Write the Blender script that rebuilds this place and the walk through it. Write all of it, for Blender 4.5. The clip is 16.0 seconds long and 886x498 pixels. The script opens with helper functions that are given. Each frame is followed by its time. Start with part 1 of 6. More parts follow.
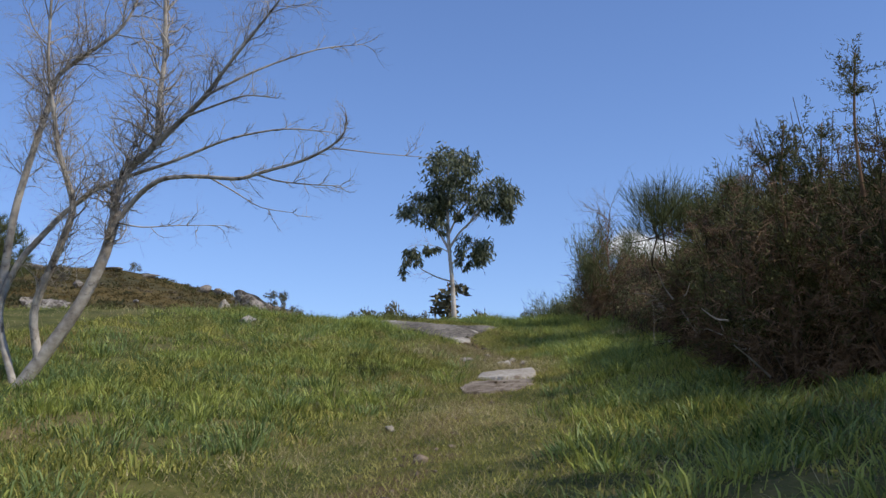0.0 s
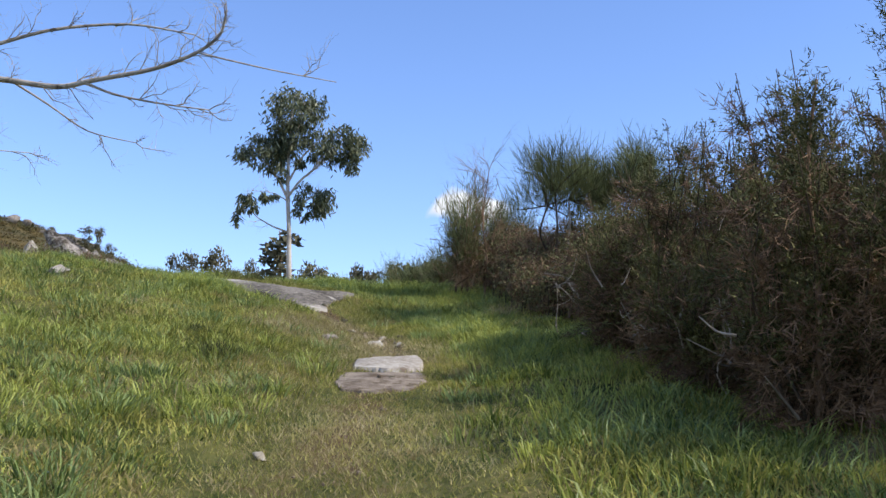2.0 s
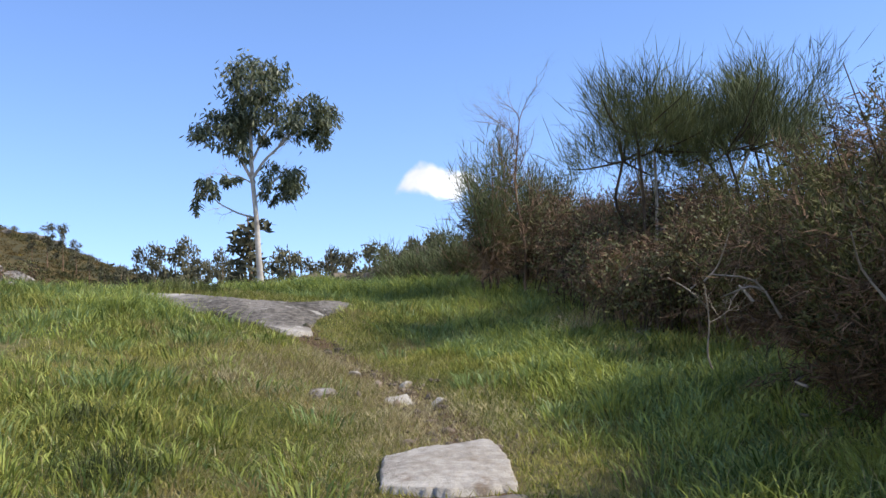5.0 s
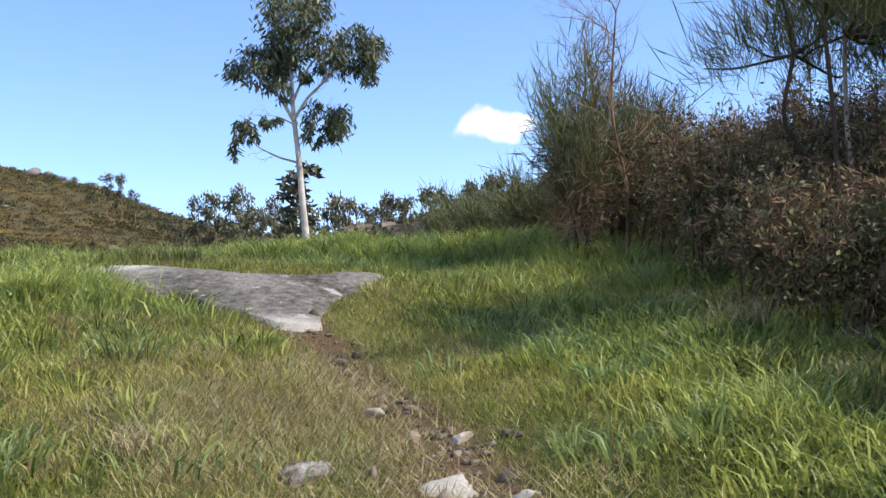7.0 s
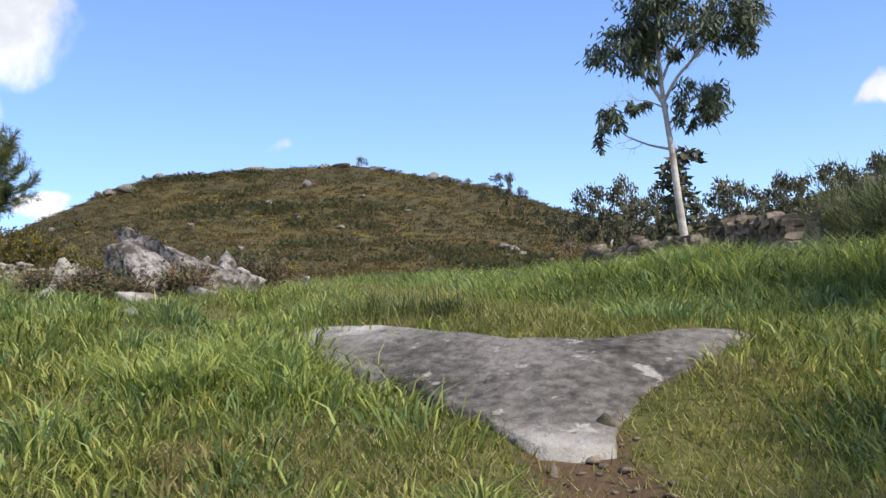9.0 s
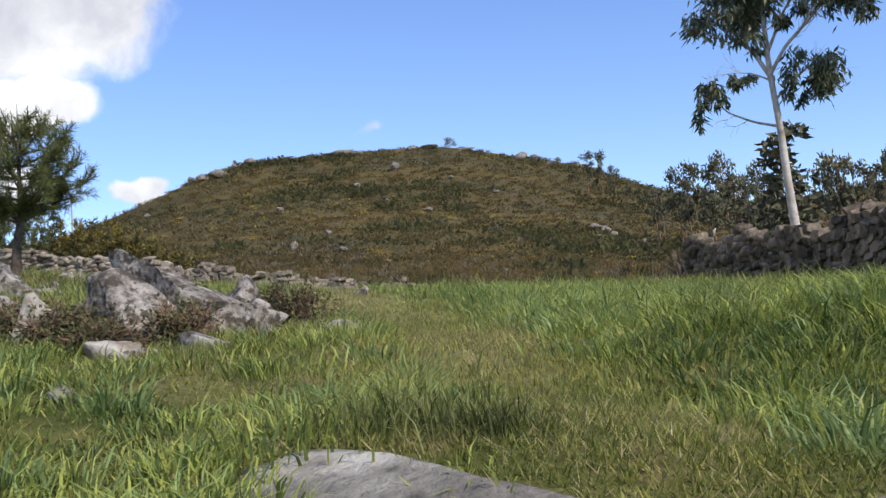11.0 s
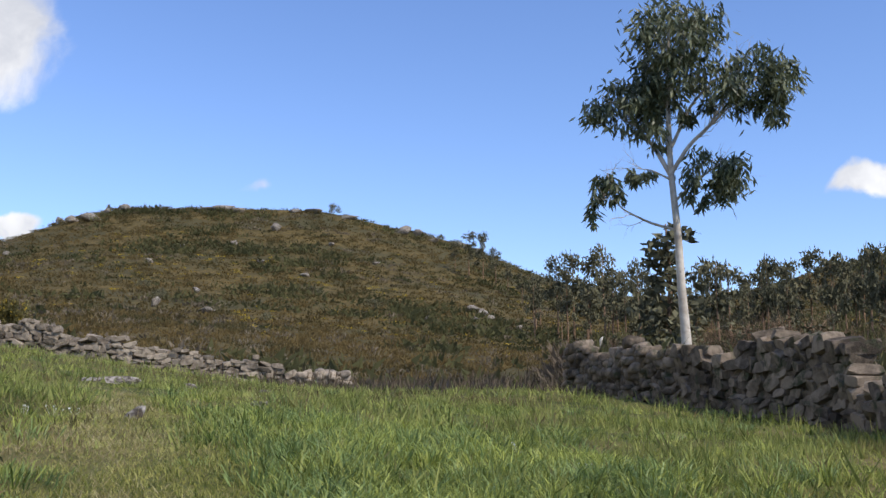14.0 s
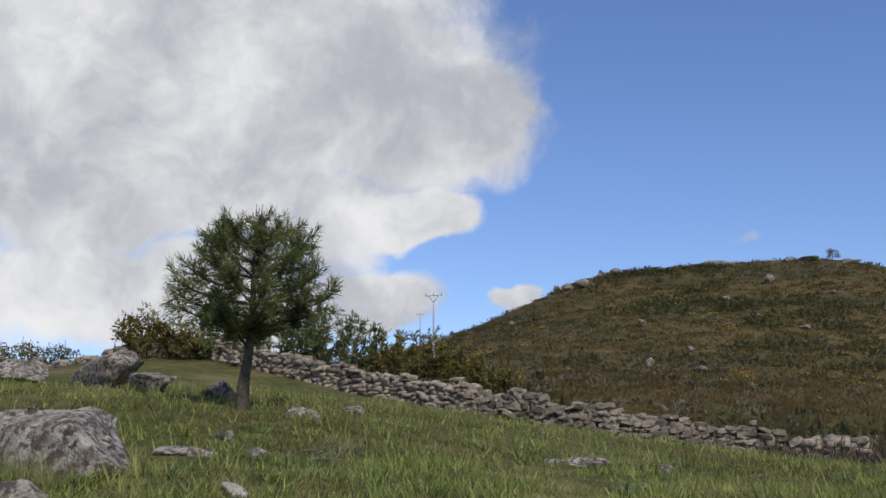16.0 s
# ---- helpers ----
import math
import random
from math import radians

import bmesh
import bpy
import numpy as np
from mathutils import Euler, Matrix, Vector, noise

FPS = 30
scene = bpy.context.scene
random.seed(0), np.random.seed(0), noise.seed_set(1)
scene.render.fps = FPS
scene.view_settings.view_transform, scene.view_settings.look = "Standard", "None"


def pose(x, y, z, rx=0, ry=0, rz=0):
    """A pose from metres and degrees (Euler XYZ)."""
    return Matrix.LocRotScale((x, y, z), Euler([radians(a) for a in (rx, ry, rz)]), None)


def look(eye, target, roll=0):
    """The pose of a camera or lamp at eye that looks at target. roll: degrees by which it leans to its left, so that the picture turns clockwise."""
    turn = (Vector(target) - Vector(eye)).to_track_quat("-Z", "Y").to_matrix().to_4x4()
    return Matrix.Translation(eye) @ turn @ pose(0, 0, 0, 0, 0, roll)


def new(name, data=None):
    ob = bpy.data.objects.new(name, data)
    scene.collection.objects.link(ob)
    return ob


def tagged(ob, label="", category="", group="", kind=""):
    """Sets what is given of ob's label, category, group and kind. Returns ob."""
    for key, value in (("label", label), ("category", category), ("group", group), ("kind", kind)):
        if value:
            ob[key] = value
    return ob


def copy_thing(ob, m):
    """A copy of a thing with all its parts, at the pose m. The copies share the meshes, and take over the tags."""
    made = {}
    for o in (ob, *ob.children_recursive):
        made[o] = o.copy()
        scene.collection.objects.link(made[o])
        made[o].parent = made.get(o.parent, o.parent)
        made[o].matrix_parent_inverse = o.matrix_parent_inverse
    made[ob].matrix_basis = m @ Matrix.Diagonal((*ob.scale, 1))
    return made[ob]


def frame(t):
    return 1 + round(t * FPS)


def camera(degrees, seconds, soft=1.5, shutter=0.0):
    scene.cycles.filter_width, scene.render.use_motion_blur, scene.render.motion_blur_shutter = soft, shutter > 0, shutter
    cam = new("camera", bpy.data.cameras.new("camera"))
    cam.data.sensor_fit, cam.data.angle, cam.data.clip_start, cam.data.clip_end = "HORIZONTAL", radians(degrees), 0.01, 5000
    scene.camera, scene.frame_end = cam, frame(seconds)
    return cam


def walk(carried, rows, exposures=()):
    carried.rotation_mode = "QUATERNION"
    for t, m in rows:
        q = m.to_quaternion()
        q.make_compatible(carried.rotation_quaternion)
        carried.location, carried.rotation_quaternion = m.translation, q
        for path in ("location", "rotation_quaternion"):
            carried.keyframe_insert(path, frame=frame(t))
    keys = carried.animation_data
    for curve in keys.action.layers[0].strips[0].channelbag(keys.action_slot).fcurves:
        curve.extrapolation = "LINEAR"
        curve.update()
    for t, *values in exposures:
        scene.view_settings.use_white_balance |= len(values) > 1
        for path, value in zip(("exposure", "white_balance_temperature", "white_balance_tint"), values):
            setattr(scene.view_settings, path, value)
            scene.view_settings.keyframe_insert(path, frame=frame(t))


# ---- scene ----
cam = camera(47.0, 16.0)
PATH = [
    (0, (2.281, 0.581, 1.350), (0.312, 10.154, 3.463), -1.62),
    (0.5, (2.069, 1.149, 1.475), (0.866, 10.898, 3.343), 0.04),
    (1, (1.894, 1.389, 1.636), (1.338, 11.228, 3.335), 0.34),
    (1.5, (1.622, 2.000, 1.777), (1.329, 11.843, 3.518), 0.47),
    (2, (1.270, 2.948, 1.977), (0.964, 12.809, 3.612), 0.48),
    (2.5, (1.045, 3.797, 2.161), (0.589, 13.691, 3.541), 0.47),
    (3, (0.879, 4.639, 2.351), (0.213, 14.546, 3.536), 0.41),
    (3.5, (0.761, 5.326, 2.529), (0.114, 15.177, 4.121), 0.04),
    (4, (0.631, 6.186, 2.698), (0.235, 16.029, 4.420), -1.02),
    (4.2, (0.589, 6.534, 2.763), (0.305, 16.393, 4.414), -1.75),
    (6.3, (0.329, 10.600, 3.263), (0.354, 20.536, 4.396), -3.66),
    (6.5, (0.330, 10.963, 3.327), (0.205, 20.905, 4.396), -3.64),
    (7, (0.318, 11.854, 3.535), (-0.328, 21.795, 4.399), -3.80),
    (7.5, (0.297, 12.684, 3.719), (-1.026, 22.567, 4.474), -3.60),
    (8, (0.257, 13.626, 3.872), (-2.026, 23.326, 4.714), -3.47),
    (8.5, (0.264, 14.350, 4.005), (-3.072, 23.732, 4.931), -3.64),
    (9, (0.167, 15.154, 4.124), (-4.117, 24.131, 5.156), -4.55),
    (9.2, (0.071, 15.530, 4.172), (-4.575, 24.324, 5.215), -4.68),
    (11.3, (-0.891, 17.743, 4.814), (-5.973, 26.308, 5.718), -4.76),
    (11.5, (-1.050, 18.050, 4.874), (-6.128, 26.615, 5.804), -4.74),
    (12, (-1.268, 18.663, 5.010), (-6.136, 27.339, 6.020), -4.38),
    (12.5, (-1.174, 19.047, 5.125), (-5.587, 27.950, 6.250), -3.44),
    (13, (-1.282, 19.323, 5.204), (-4.950, 28.534, 6.508), -1.68),
    (13.5, (-1.563, 19.954, 5.363), (-4.909, 29.265, 6.816), -0.81),
    (14, (-2.028, 20.869, 5.548), (-6.003, 29.915, 7.090), -0.29),
    (14.5, (-2.457, 21.541, 5.662), (-7.554, 29.987, 7.303), 0.39),
    (15, (-2.701, 22.102, 5.741), (-8.954, 29.700, 7.524), 0.29),
    (15.5, (-3.122, 22.788, 5.812), (-10.262, 29.513, 7.762), 0.14),
    (16, (-3.386, 23.387, 5.942), (-11.010, 29.502, 8.060), -0.07),
]

walk(cam, [(t, look(eye, target, roll)) for t, eye, target, roll in PATH],
     exposures=[(0.0, -0.45), (0.6, -0.18), (1.5, 0.04), (3, 0.16), (4, 0.0), (6.5, 0.32), (8, 0.32), (9, 0.06), (12, -0.14), (13, -0.06), (13.5, -0.14), (14, -0.18), (15.0, -0.42), (16.0, -0.72)])

# ---------------------------------------------------------------- sky and sun
SUN_FROM = Vector((0.80, -0.22, 0.76)).normalized()
sun = new("sun", bpy.data.lights.new("sun", "SUN"))
sun.data.energy, sun.data.angle, sun.data.color = 5.0, radians(0.55), (1.0, 0.93, 0.80)
sun.matrix_world = look(SUN_FROM * 60, (0, 0, 0))

world = bpy.data.worlds.new("sky")
scene.world = world
world.use_nodes = True


class Nodes:
    """A thin wrapper round a node tree."""

    def __init__(self, tree):
        self.tree = tree
        tree.nodes.clear()

    def add(self, kind, sets=None, **inputs):
        node = self.tree.nodes.new(kind)
        for key, value in (sets or {}).items():
            setattr(node, key, value)
        for key, value in inputs.items():
            self.put(node, key, value)
        return node

    def put(self, node, key, value):
        key = int(key[1:]) if key[0] == "i" and key[1:].isdigit() else key.replace("_", " ")
        if isinstance(value, bpy.types.NodeSocket):
            self.tree.links.new(value, node.inputs[key])
        else:
            node.inputs[key].default_value = value

    def math(self, op, a, b=0.0, c=0.0):
        return self.add("ShaderNodeMath", {"operation": op}, i0=a, i1=b, i2=c).outputs[0]

    def noise(self, vector, scale, detail=4.0, rough=0.55):
        return self.add("ShaderNodeTexNoise", None, Vector=vector, Scale=scale, Detail=detail, Roughness=rough).outputs["Fac"]

    def ramp(self, fac, lo, hi):
        return self.add("ShaderNodeMapRange", {"interpolation_type": "SMOOTHSTEP"}, Value=fac, i1=lo, i2=hi).outputs[0]

    def mix(self, fac, a, b):
        node = self.add("ShaderNodeMix", {"data_type": "RGBA"})
        self.put(node, "i0", fac)
        self.put(node, "i6", a)
        self.put(node, "i7", b)
        return node.outputs[2]


def build_sky():
    n = Nodes(world.node_tree)
    sky = n.add("ShaderNodeTexSky", {"sky_type": "NISHITA", "sun_disc": False, "sun_elevation": math.asin(SUN_FROM.z),
                                     "sun_rotation": math.atan2(SUN_FROM.x, SUN_FROM.y), "air_density": 1.15, "dust_density": 0.0, "ozone_density": 4.5, "altitude": 400})
    way = n.add("ShaderNodeTexCoord").outputs["Generated"]
    warp = n.add("ShaderNodeTexNoise", None, Vector=way, Scale=7.0, Detail=6.0)
    bent = n.add("ShaderNodeVectorMath", {"operation": "MULTIPLY_ADD"}, i0=warp.outputs["Color"], i1=(0.12, 0.12, 0.12), i2=way).outputs[0]
    puffs = n.noise(bent, 5.5, 8.0, 0.58)

    def bank(az, el, wide, high):
        """1 in the middle of a bank of cloud at azimuth az (left of +y), falling to 0 at its rim."""
        c = (-math.sin(radians(az)) * math.cos(radians(el)), math.cos(radians(az)) * math.cos(radians(el)), math.sin(radians(el)))
        off = n.add("ShaderNodeVectorMath", {"operation": "SUBTRACT"}, i0=bent, i1=(c[0] + 0.06, c[1] + 0.06, c[2] + 0.06)).outputs[0]
        turned = n.add("ShaderNodeVectorRotate", {"rotation_type": "Z_AXIS"}, Vector=off, Angle=-radians(az)).outputs[0]
        scaled = n.add("ShaderNodeVectorMath", {"operation": "DIVIDE"}, i0=turned, i1=(wide, 0.6, high)).outputs[0]
        far = n.add("ShaderNodeVectorMath", {"operation": "LENGTH"}, i0=scaled).outputs["Value"]
        return n.math("MAXIMUM", n.math("SUBTRACT", 1.0, far), 0.0)

    banks = None
    for az, el, wide, high, gain in ((72, 22, 0.46, 0.21, 1.5), (66, 9, 0.26, 0.09, 1.3), (110, 25, 0.6, 0.35, 1.2), (53.2, 14.0, 0.085, 0.04, 1.5), (55.5, 9.3, 0.12, 0.05, 1.4), (69, 14, 0.22, 0.08, 1.3), (53, 19.5, 0.18, 0.09, 1.2), (60, 14.5, 0.2, 0.09, 1.0),
                                     (0.3, 10.8, 0.066, 0.022, 1.15), (46.8, 9.3, 0.035, 0.018, 1.5), (34.7, 11.9, 0.03, 0.011, 0.5), (160, 30, 0.7, 0.3, 0.9)):
        b = n.math("MULTIPLY", bank(az, el, wide, high), gain)
        banks = b if banks is None else n.math("MAXIMUM", banks, b)
    cover = n.ramp(n.math("ADD", banks, n.math("MULTIPLY", n.math("SUBTRACT", puffs, 0.5), 1.5)), 0.22, 0.62)
    cover = n.math("MULTIPLY", cover, n.ramp(banks, 0.0, 0.12))
    shade = n.ramp(n.noise(bent, 4.2, 6.0, 0.6), 0.38, 0.66)
    cloud = n.mix(shade, (4.9, 5.1, 5.7, 1), (9.4, 9.4, 9.5, 1))
    air = n.add("ShaderNodeMix", {"data_type": "RGBA", "blend_type": "MULTIPLY"})
    n.put(air, "i0", 1.0)
    n.put(air, "i6", sky.outputs[0])
    n.put(air, "i7", (1.17, 1.2, 1.46, 1))
    shown = n.mix(cover, air.outputs[2], cloud)
    back = n.add("ShaderNodeBackground", None, Color=shown, Strength=0.15)
    n.add("ShaderNodeOutputWorld", None, Surface=back.outputs[0])


build_sky()


# ---------------------------------------------------------------- materials
def material(name, low, high, grain=8.0, patch=0.6, rough=0.9, bump=0.3, island=0.0, tint=None, tint_at=(0.55, 0.7), bump_scale=None, spec=0.2, through_light=0.0):
    """A surface between two colours, varied by patches and grain (scales per metre), and by piece or object."""
    m = bpy.data.materials.new(name)
    m.use_nodes = True
    n = Nodes(m.node_tree)
    at = n.add("ShaderNodeNewGeometry")
    where = at.outputs["Position"]
    fine, broad = n.noise(where, grain, 5.0), n.noise(where, patch, 3.0)
    fac = n.math("ADD", n.math("MULTIPLY", fine, 0.55), n.math("MULTIPLY", broad, 0.65))
    fac = n.ramp(fac, 0.38, 0.82)
    if island:
        each = n.math("SUBTRACT", at.outputs["Random Per Island"], 0.5)
        whole = n.math("SUBTRACT", n.add("ShaderNodeObjectInfo").outputs["Random"], 0.5)
        fac = n.math("ADD", fac, n.math("MULTIPLY", n.math("ADD", each, n.math("MULTIPLY", whole, 0.5)), island))
        fac = n.add("ShaderNodeClamp", None, Value=fac).outputs[0]
    colour = n.mix(fac, (*low, 1), (*high, 1))
    if tint:
        colour = n.mix(n.ramp(n.noise(where, patch * 2.7, 6.0, 0.65), *tint_at), colour, (*tint, 1))
    bsdf = n.add("ShaderNodeBsdfPrincipled", None, Base_Color=colour, Roughness=rough, Specular_IOR_Level=spec)
    if bump:
        relief = n.noise(where, bump_scale or grain * 2, 6.0, 0.6)
        n.put(bsdf, "Normal", n.add("ShaderNodeBump", None, Strength=bump, Distance=0.03, Height=relief).outputs[0])
    out = bsdf.outputs[0]
    if through_light:
        thin = n.add("ShaderNodeBsdfTranslucent", None, Color=colour).outputs[0]
        out = n.add("ShaderNodeMixShader", None, i0=through_light, i1=out, i2=thin).outputs[0]
    n.add("ShaderNodeOutputMaterial", None, Surface=out)
    return m


def ground_material():
    m = bpy.data.materials.new("meadow_soil")
    m.use_nodes = True
    n = Nodes(m.node_tree)
    where = n.add("ShaderNodeNewGeometry").outputs["Position"]
    heath = n.add("ShaderNodeAttribute", {"attribute_name": "heath"}).outputs["Fac"]
    bare = n.add("ShaderNodeAttribute", {"attribute_name": "bare"}).outputs["Fac"]
    fine, mid, broad = n.noise(where, 24.0, 5.0), n.noise(where, 2.2, 5.0, 0.65), n.noise(where, 0.35, 4.0)
    grass = n.mix(n.ramp(mid, 0.35, 0.7), (0.045, 0.058, 0.014, 1), (0.125, 0.122, 0.038, 1))
    grass = n.mix(n.ramp(n.math("ADD", n.math("MULTIPLY", fine, 0.5), n.math("MULTIPLY", broad, 0.6)), 0.5, 0.75), grass, (0.20, 0.155, 0.075, 1))
    soil = n.mix(fine, (0.050, 0.030, 0.018, 1), (0.160, 0.104, 0.062, 1))
    near = n.mix(n.ramp(n.math("ADD", bare, n.math("MULTIPLY", n.math("SUBTRACT", mid, 0.5), 0.9)), 0.35, 0.65), grass, soil)
    big, clump = n.noise(where, 0.035, 5.0, 0.6), n.noise(where, 0.7, 7.0, 0.75)
    moor = n.mix(n.ramp(clump, 0.36, 0.66), (0.050, 0.043, 0.018, 1), (0.165, 0.115, 0.042, 1))
    moor = n.mix(n.ramp(big, 0.45, 0.62), moor, (0.07, 0.062, 0.030, 1))
    moor = n.mix(n.ramp(n.noise(where, 0.9, 4.0), 0.6, 0.72), moor, (0.21, 0.135, 0.028, 1))
    colour = n.mix(heath, near, moor)
    relief = n.math("ADD", n.math("MULTIPLY", fine, 0.3), mid)
    bumped = n.add("ShaderNodeBump", None, Strength=0.6, Distance=0.08, Height=relief).outputs[0]
    bsdf = n.add("ShaderNodeBsdfPrincipled", None, Base_Color=colour, Roughness=0.95, Specular_IOR_Level=0.1, Normal=bumped)
    n.add("ShaderNodeOutputMaterial", None, Surface=bsdf.outputs[0])
    return m


GROUND = ground_material()
GRASS = material("grass_blades", (0.125, 0.152, 0.028), (0.53, 0.485, 0.135), grain=3.2, patch=0.5, rough=0.6, bump=0, island=1.1, tint=(0.37, 0.29, 0.13), tint_at=(0.54, 0.66), spec=0.2, through_light=0.42)
WORN = material("trodden_turf", (0.20, 0.21, 0.050), (0.56, 0.51, 0.18), grain=4.5, patch=0.9, rough=0.7, bump=0, island=0.7, tint=(0.37, 0.29, 0.14), tint_at=(0.55, 0.66), through_light=0.4)
LUSH = material("lush_grass_blades", (0.075, 0.118, 0.020), (0.45, 0.485, 0.115), grain=3.4, patch=0.6, rough=0.5, bump=0, island=1.15, spec=0.4, through_light=0.42)
BLUISH = material("bluish_tuft_blades", (0.060, 0.105, 0.030), (0.29, 0.37, 0.125), grain=2.5, patch=0.6, rough=0.5, bump=0, island=1.0, spec=0.4, through_light=0.4)
UPPER = material("upper_meadow_blades", (0.085, 0.120, 0.024), (0.36, 0.375, 0.110), grain=2.6, patch=0.35, rough=0.6, bump=0, island=1.0, tint=(0.235, 0.178, 0.085), tint_at=(0.53, 0.65), spec=0.2, through_light=0.42)
STRAW = material("dry_grass_blades", (0.30, 0.24, 0.12), (0.60, 0.52, 0.29), grain=3, patch=0.6, rough=0.8, bump=0, island=0.9, through_light=0.25)
BROWN_GRASS = material("withered_grass", (0.085, 0.068, 0.030), (0.23, 0.185, 0.085), grain=2, patch=0.4, rough=0.85, bump=0, island=0.9, through_light=0.2)
GRANITE = material("lichened_granite", (0.095, 0.077, 0.060), (0.47, 0.42, 0.365), grain=20, patch=3.6, rough=0.9, bump=1.0, island=0.1, tint=(0.085, 0.068, 0.052), tint_at=(0.46, 0.58), bump_scale=30)
PALE_GRANITE = material("pale_worn_granite", (0.25, 0.215, 0.172), (0.52, 0.475, 0.41), grain=14, patch=1.2, rough=0.85, bump=0.5, island=0.1, tint=(0.21, 0.16, 0.115), tint_at=(0.56, 0.7), bump_scale=30)
STAINED_GRANITE = material("soil_stained_granite", (0.13, 0.10, 0.075), (0.36, 0.30, 0.235), grain=9, patch=1.4, rough=0.9, bump=0.7, tint=(0.11, 0.08, 0.05), tint_at=(0.48, 0.6), bump_scale=24)
DARK_SLAB = material("weathered_bedrock", (0.050, 0.044, 0.037), (0.27, 0.24, 0.205), grain=15, patch=1.5, rough=0.95, spec=0.08, bump=1.0, tint=(0.40, 0.37, 0.32), tint_at=(0.61, 0.68), bump_scale=22)


def add_wear(mat, pale):
    """Blends a paler, trodden colour in where the mesh carries wear."""
    n = mat.node_tree
    bsdf = next(q for q in n.nodes if q.type == "BSDF_PRINCIPLED")
    old = bsdf.inputs["Base Color"].links[0].from_socket
    wear = n.nodes.new("ShaderNodeAttribute")
    wear.attribute_name = "wear"
    grain = n.nodes.new("ShaderNodeTexNoise")
    grain.inputs["Scale"].default_value, grain.inputs["Detail"].default_value = 5.0, 7.0
    where = n.nodes.new("ShaderNodeNewGeometry")
    n.links.new(where.outputs["Position"], grain.inputs["Vector"])
    scale = n.nodes.new("ShaderNodeMath")
    scale.operation = "MULTIPLY_ADD"
    n.links.new(grain.outputs["Fac"], scale.inputs[0])
    scale.inputs[1].default_value = 2.4
    scale.inputs[2].default_value = -0.45
    part_of = n.nodes.new("ShaderNodeMath")
    part_of.operation, part_of.use_clamp = "MULTIPLY", True
    n.links.new(scale.outputs[0], part_of.inputs[0])
    n.links.new(wear.outputs["Fac"], part_of.inputs[1])
    mix = n.nodes.new("ShaderNodeMix")
    mix.data_type = "RGBA"
    n.links.new(part_of.outputs[0], mix.inputs[0])
    n.links.new(old, mix.inputs[6])
    mix.inputs[7].default_value = (*pale, 1)
    n.links.new(mix.outputs[2], bsdf.inputs["Base Color"])


add_wear(DARK_SLAB, (0.50, 0.46, 0.40))
WALL_STONE = material("dry_wall_stone", (0.095, 0.074, 0.055), (0.37, 0.305, 0.235), grain=7, patch=1.1, rough=0.92, bump=0.8, island=0.7, tint=(0.08, 0.075, 0.068), tint_at=(0.55, 0.68), bump_scale=20)
WALL_DARK = material("mossy_wall_stone", (0.060, 0.046, 0.034), (0.275, 0.215, 0.16), grain=7, patch=1.1, rough=0.92, bump=0.8, island=0.7, tint=(0.05, 0.055, 0.03), tint_at=(0.52, 0.68), bump_scale=20)
EUC_BARK = material("eucalyptus_bark", (0.30, 0.25, 0.20), (0.58, 0.52, 0.45), grain=5, patch=1.3, rough=0.8, bump=0.3, tint=(0.17, 0.12, 0.09), tint_at=(0.58, 0.7))
EUC_LEAF = material("eucalyptus_leaves", (0.050, 0.066, 0.033), (0.20, 0.21, 0.118), grain=2, patch=0.7, rough=0.45, bump=0, island=0.8, spec=0.4, through_light=0.2)
PINE_BARK = material("pine_bark", (0.045, 0.034, 0.027), (0.14, 0.11, 0.085), grain=12, patch=2, rough=0.95, bump=0.9)
PINE_NEEDLE = material("pine_needles", (0.052, 0.066, 0.022), (0.225, 0.235, 0.080), grain=2, patch=1, rough=0.55, bump=0, island=0.7, through_light=0.15)
BARE_BARK = material("bare_tree_bark", (0.20, 0.165, 0.135), (0.52, 0.465, 0.40), grain=14, patch=2, rough=0.85, bump=0.4, tint=(0.07, 0.055, 0.045), tint_at=(0.55, 0.68))
GORSE_GREEN = material("gorse_spines", (0.034, 0.040, 0.014), (0.165, 0.160, 0.060), grain=1.6, patch=0.7, rough=0.7, bump=0, island=0.8, tint=(0.075, 0.052, 0.026), tint_at=(0.56, 0.68), through_light=0.15)
GORSE_STEM = material("dark_gorse_stems", (0.028, 0.020, 0.014), (0.095, 0.070, 0.048), grain=6, patch=1.2, rough=0.95, bump=0.3)
GORSE_BROWN = material("dead_gorse_twigs", (0.064, 0.041, 0.025), (0.275, 0.175, 0.108), grain=3, patch=1.2, rough=0.9, bump=0, island=0.8)
BROOM_GREEN = material("broom_twigs", (0.052, 0.064, 0.024), (0.20, 0.215, 0.090), grain=1.5, patch=0.8, rough=0.6, bump=0, island=0.8, through_light=0.15)
DEAD_WOOD = material("grey_dead_wood", (0.16, 0.13, 0.10), (0.40, 0.35, 0.29), grain=14, patch=2, rough=0.9, bump=0.4)
BRAMBLE = material("bramble_leaves", (0.052, 0.058, 0.022), (0.20, 0.195, 0.085), grain=3, patch=0.9, rough=0.5, bump=0, island=0.9, through_light=0.2)
HEATH_CLUMP = material("heath_shrub", (0.088, 0.070, 0.028), (0.200, 0.138, 0.054), grain=0.22, patch=0.028, rough=0.9, bump=0, island=0.4, through_light=0.45, tint=(0.062, 0.066, 0.030), tint_at=(0.5, 0.64))
HEATH_DARK = material("dark_gorse_drift", (0.062, 0.063, 0.027), (0.140, 0.132, 0.055), grain=0.3, patch=0.05, rough=0.9, bump=0, island=0.5, through_light=0.45)
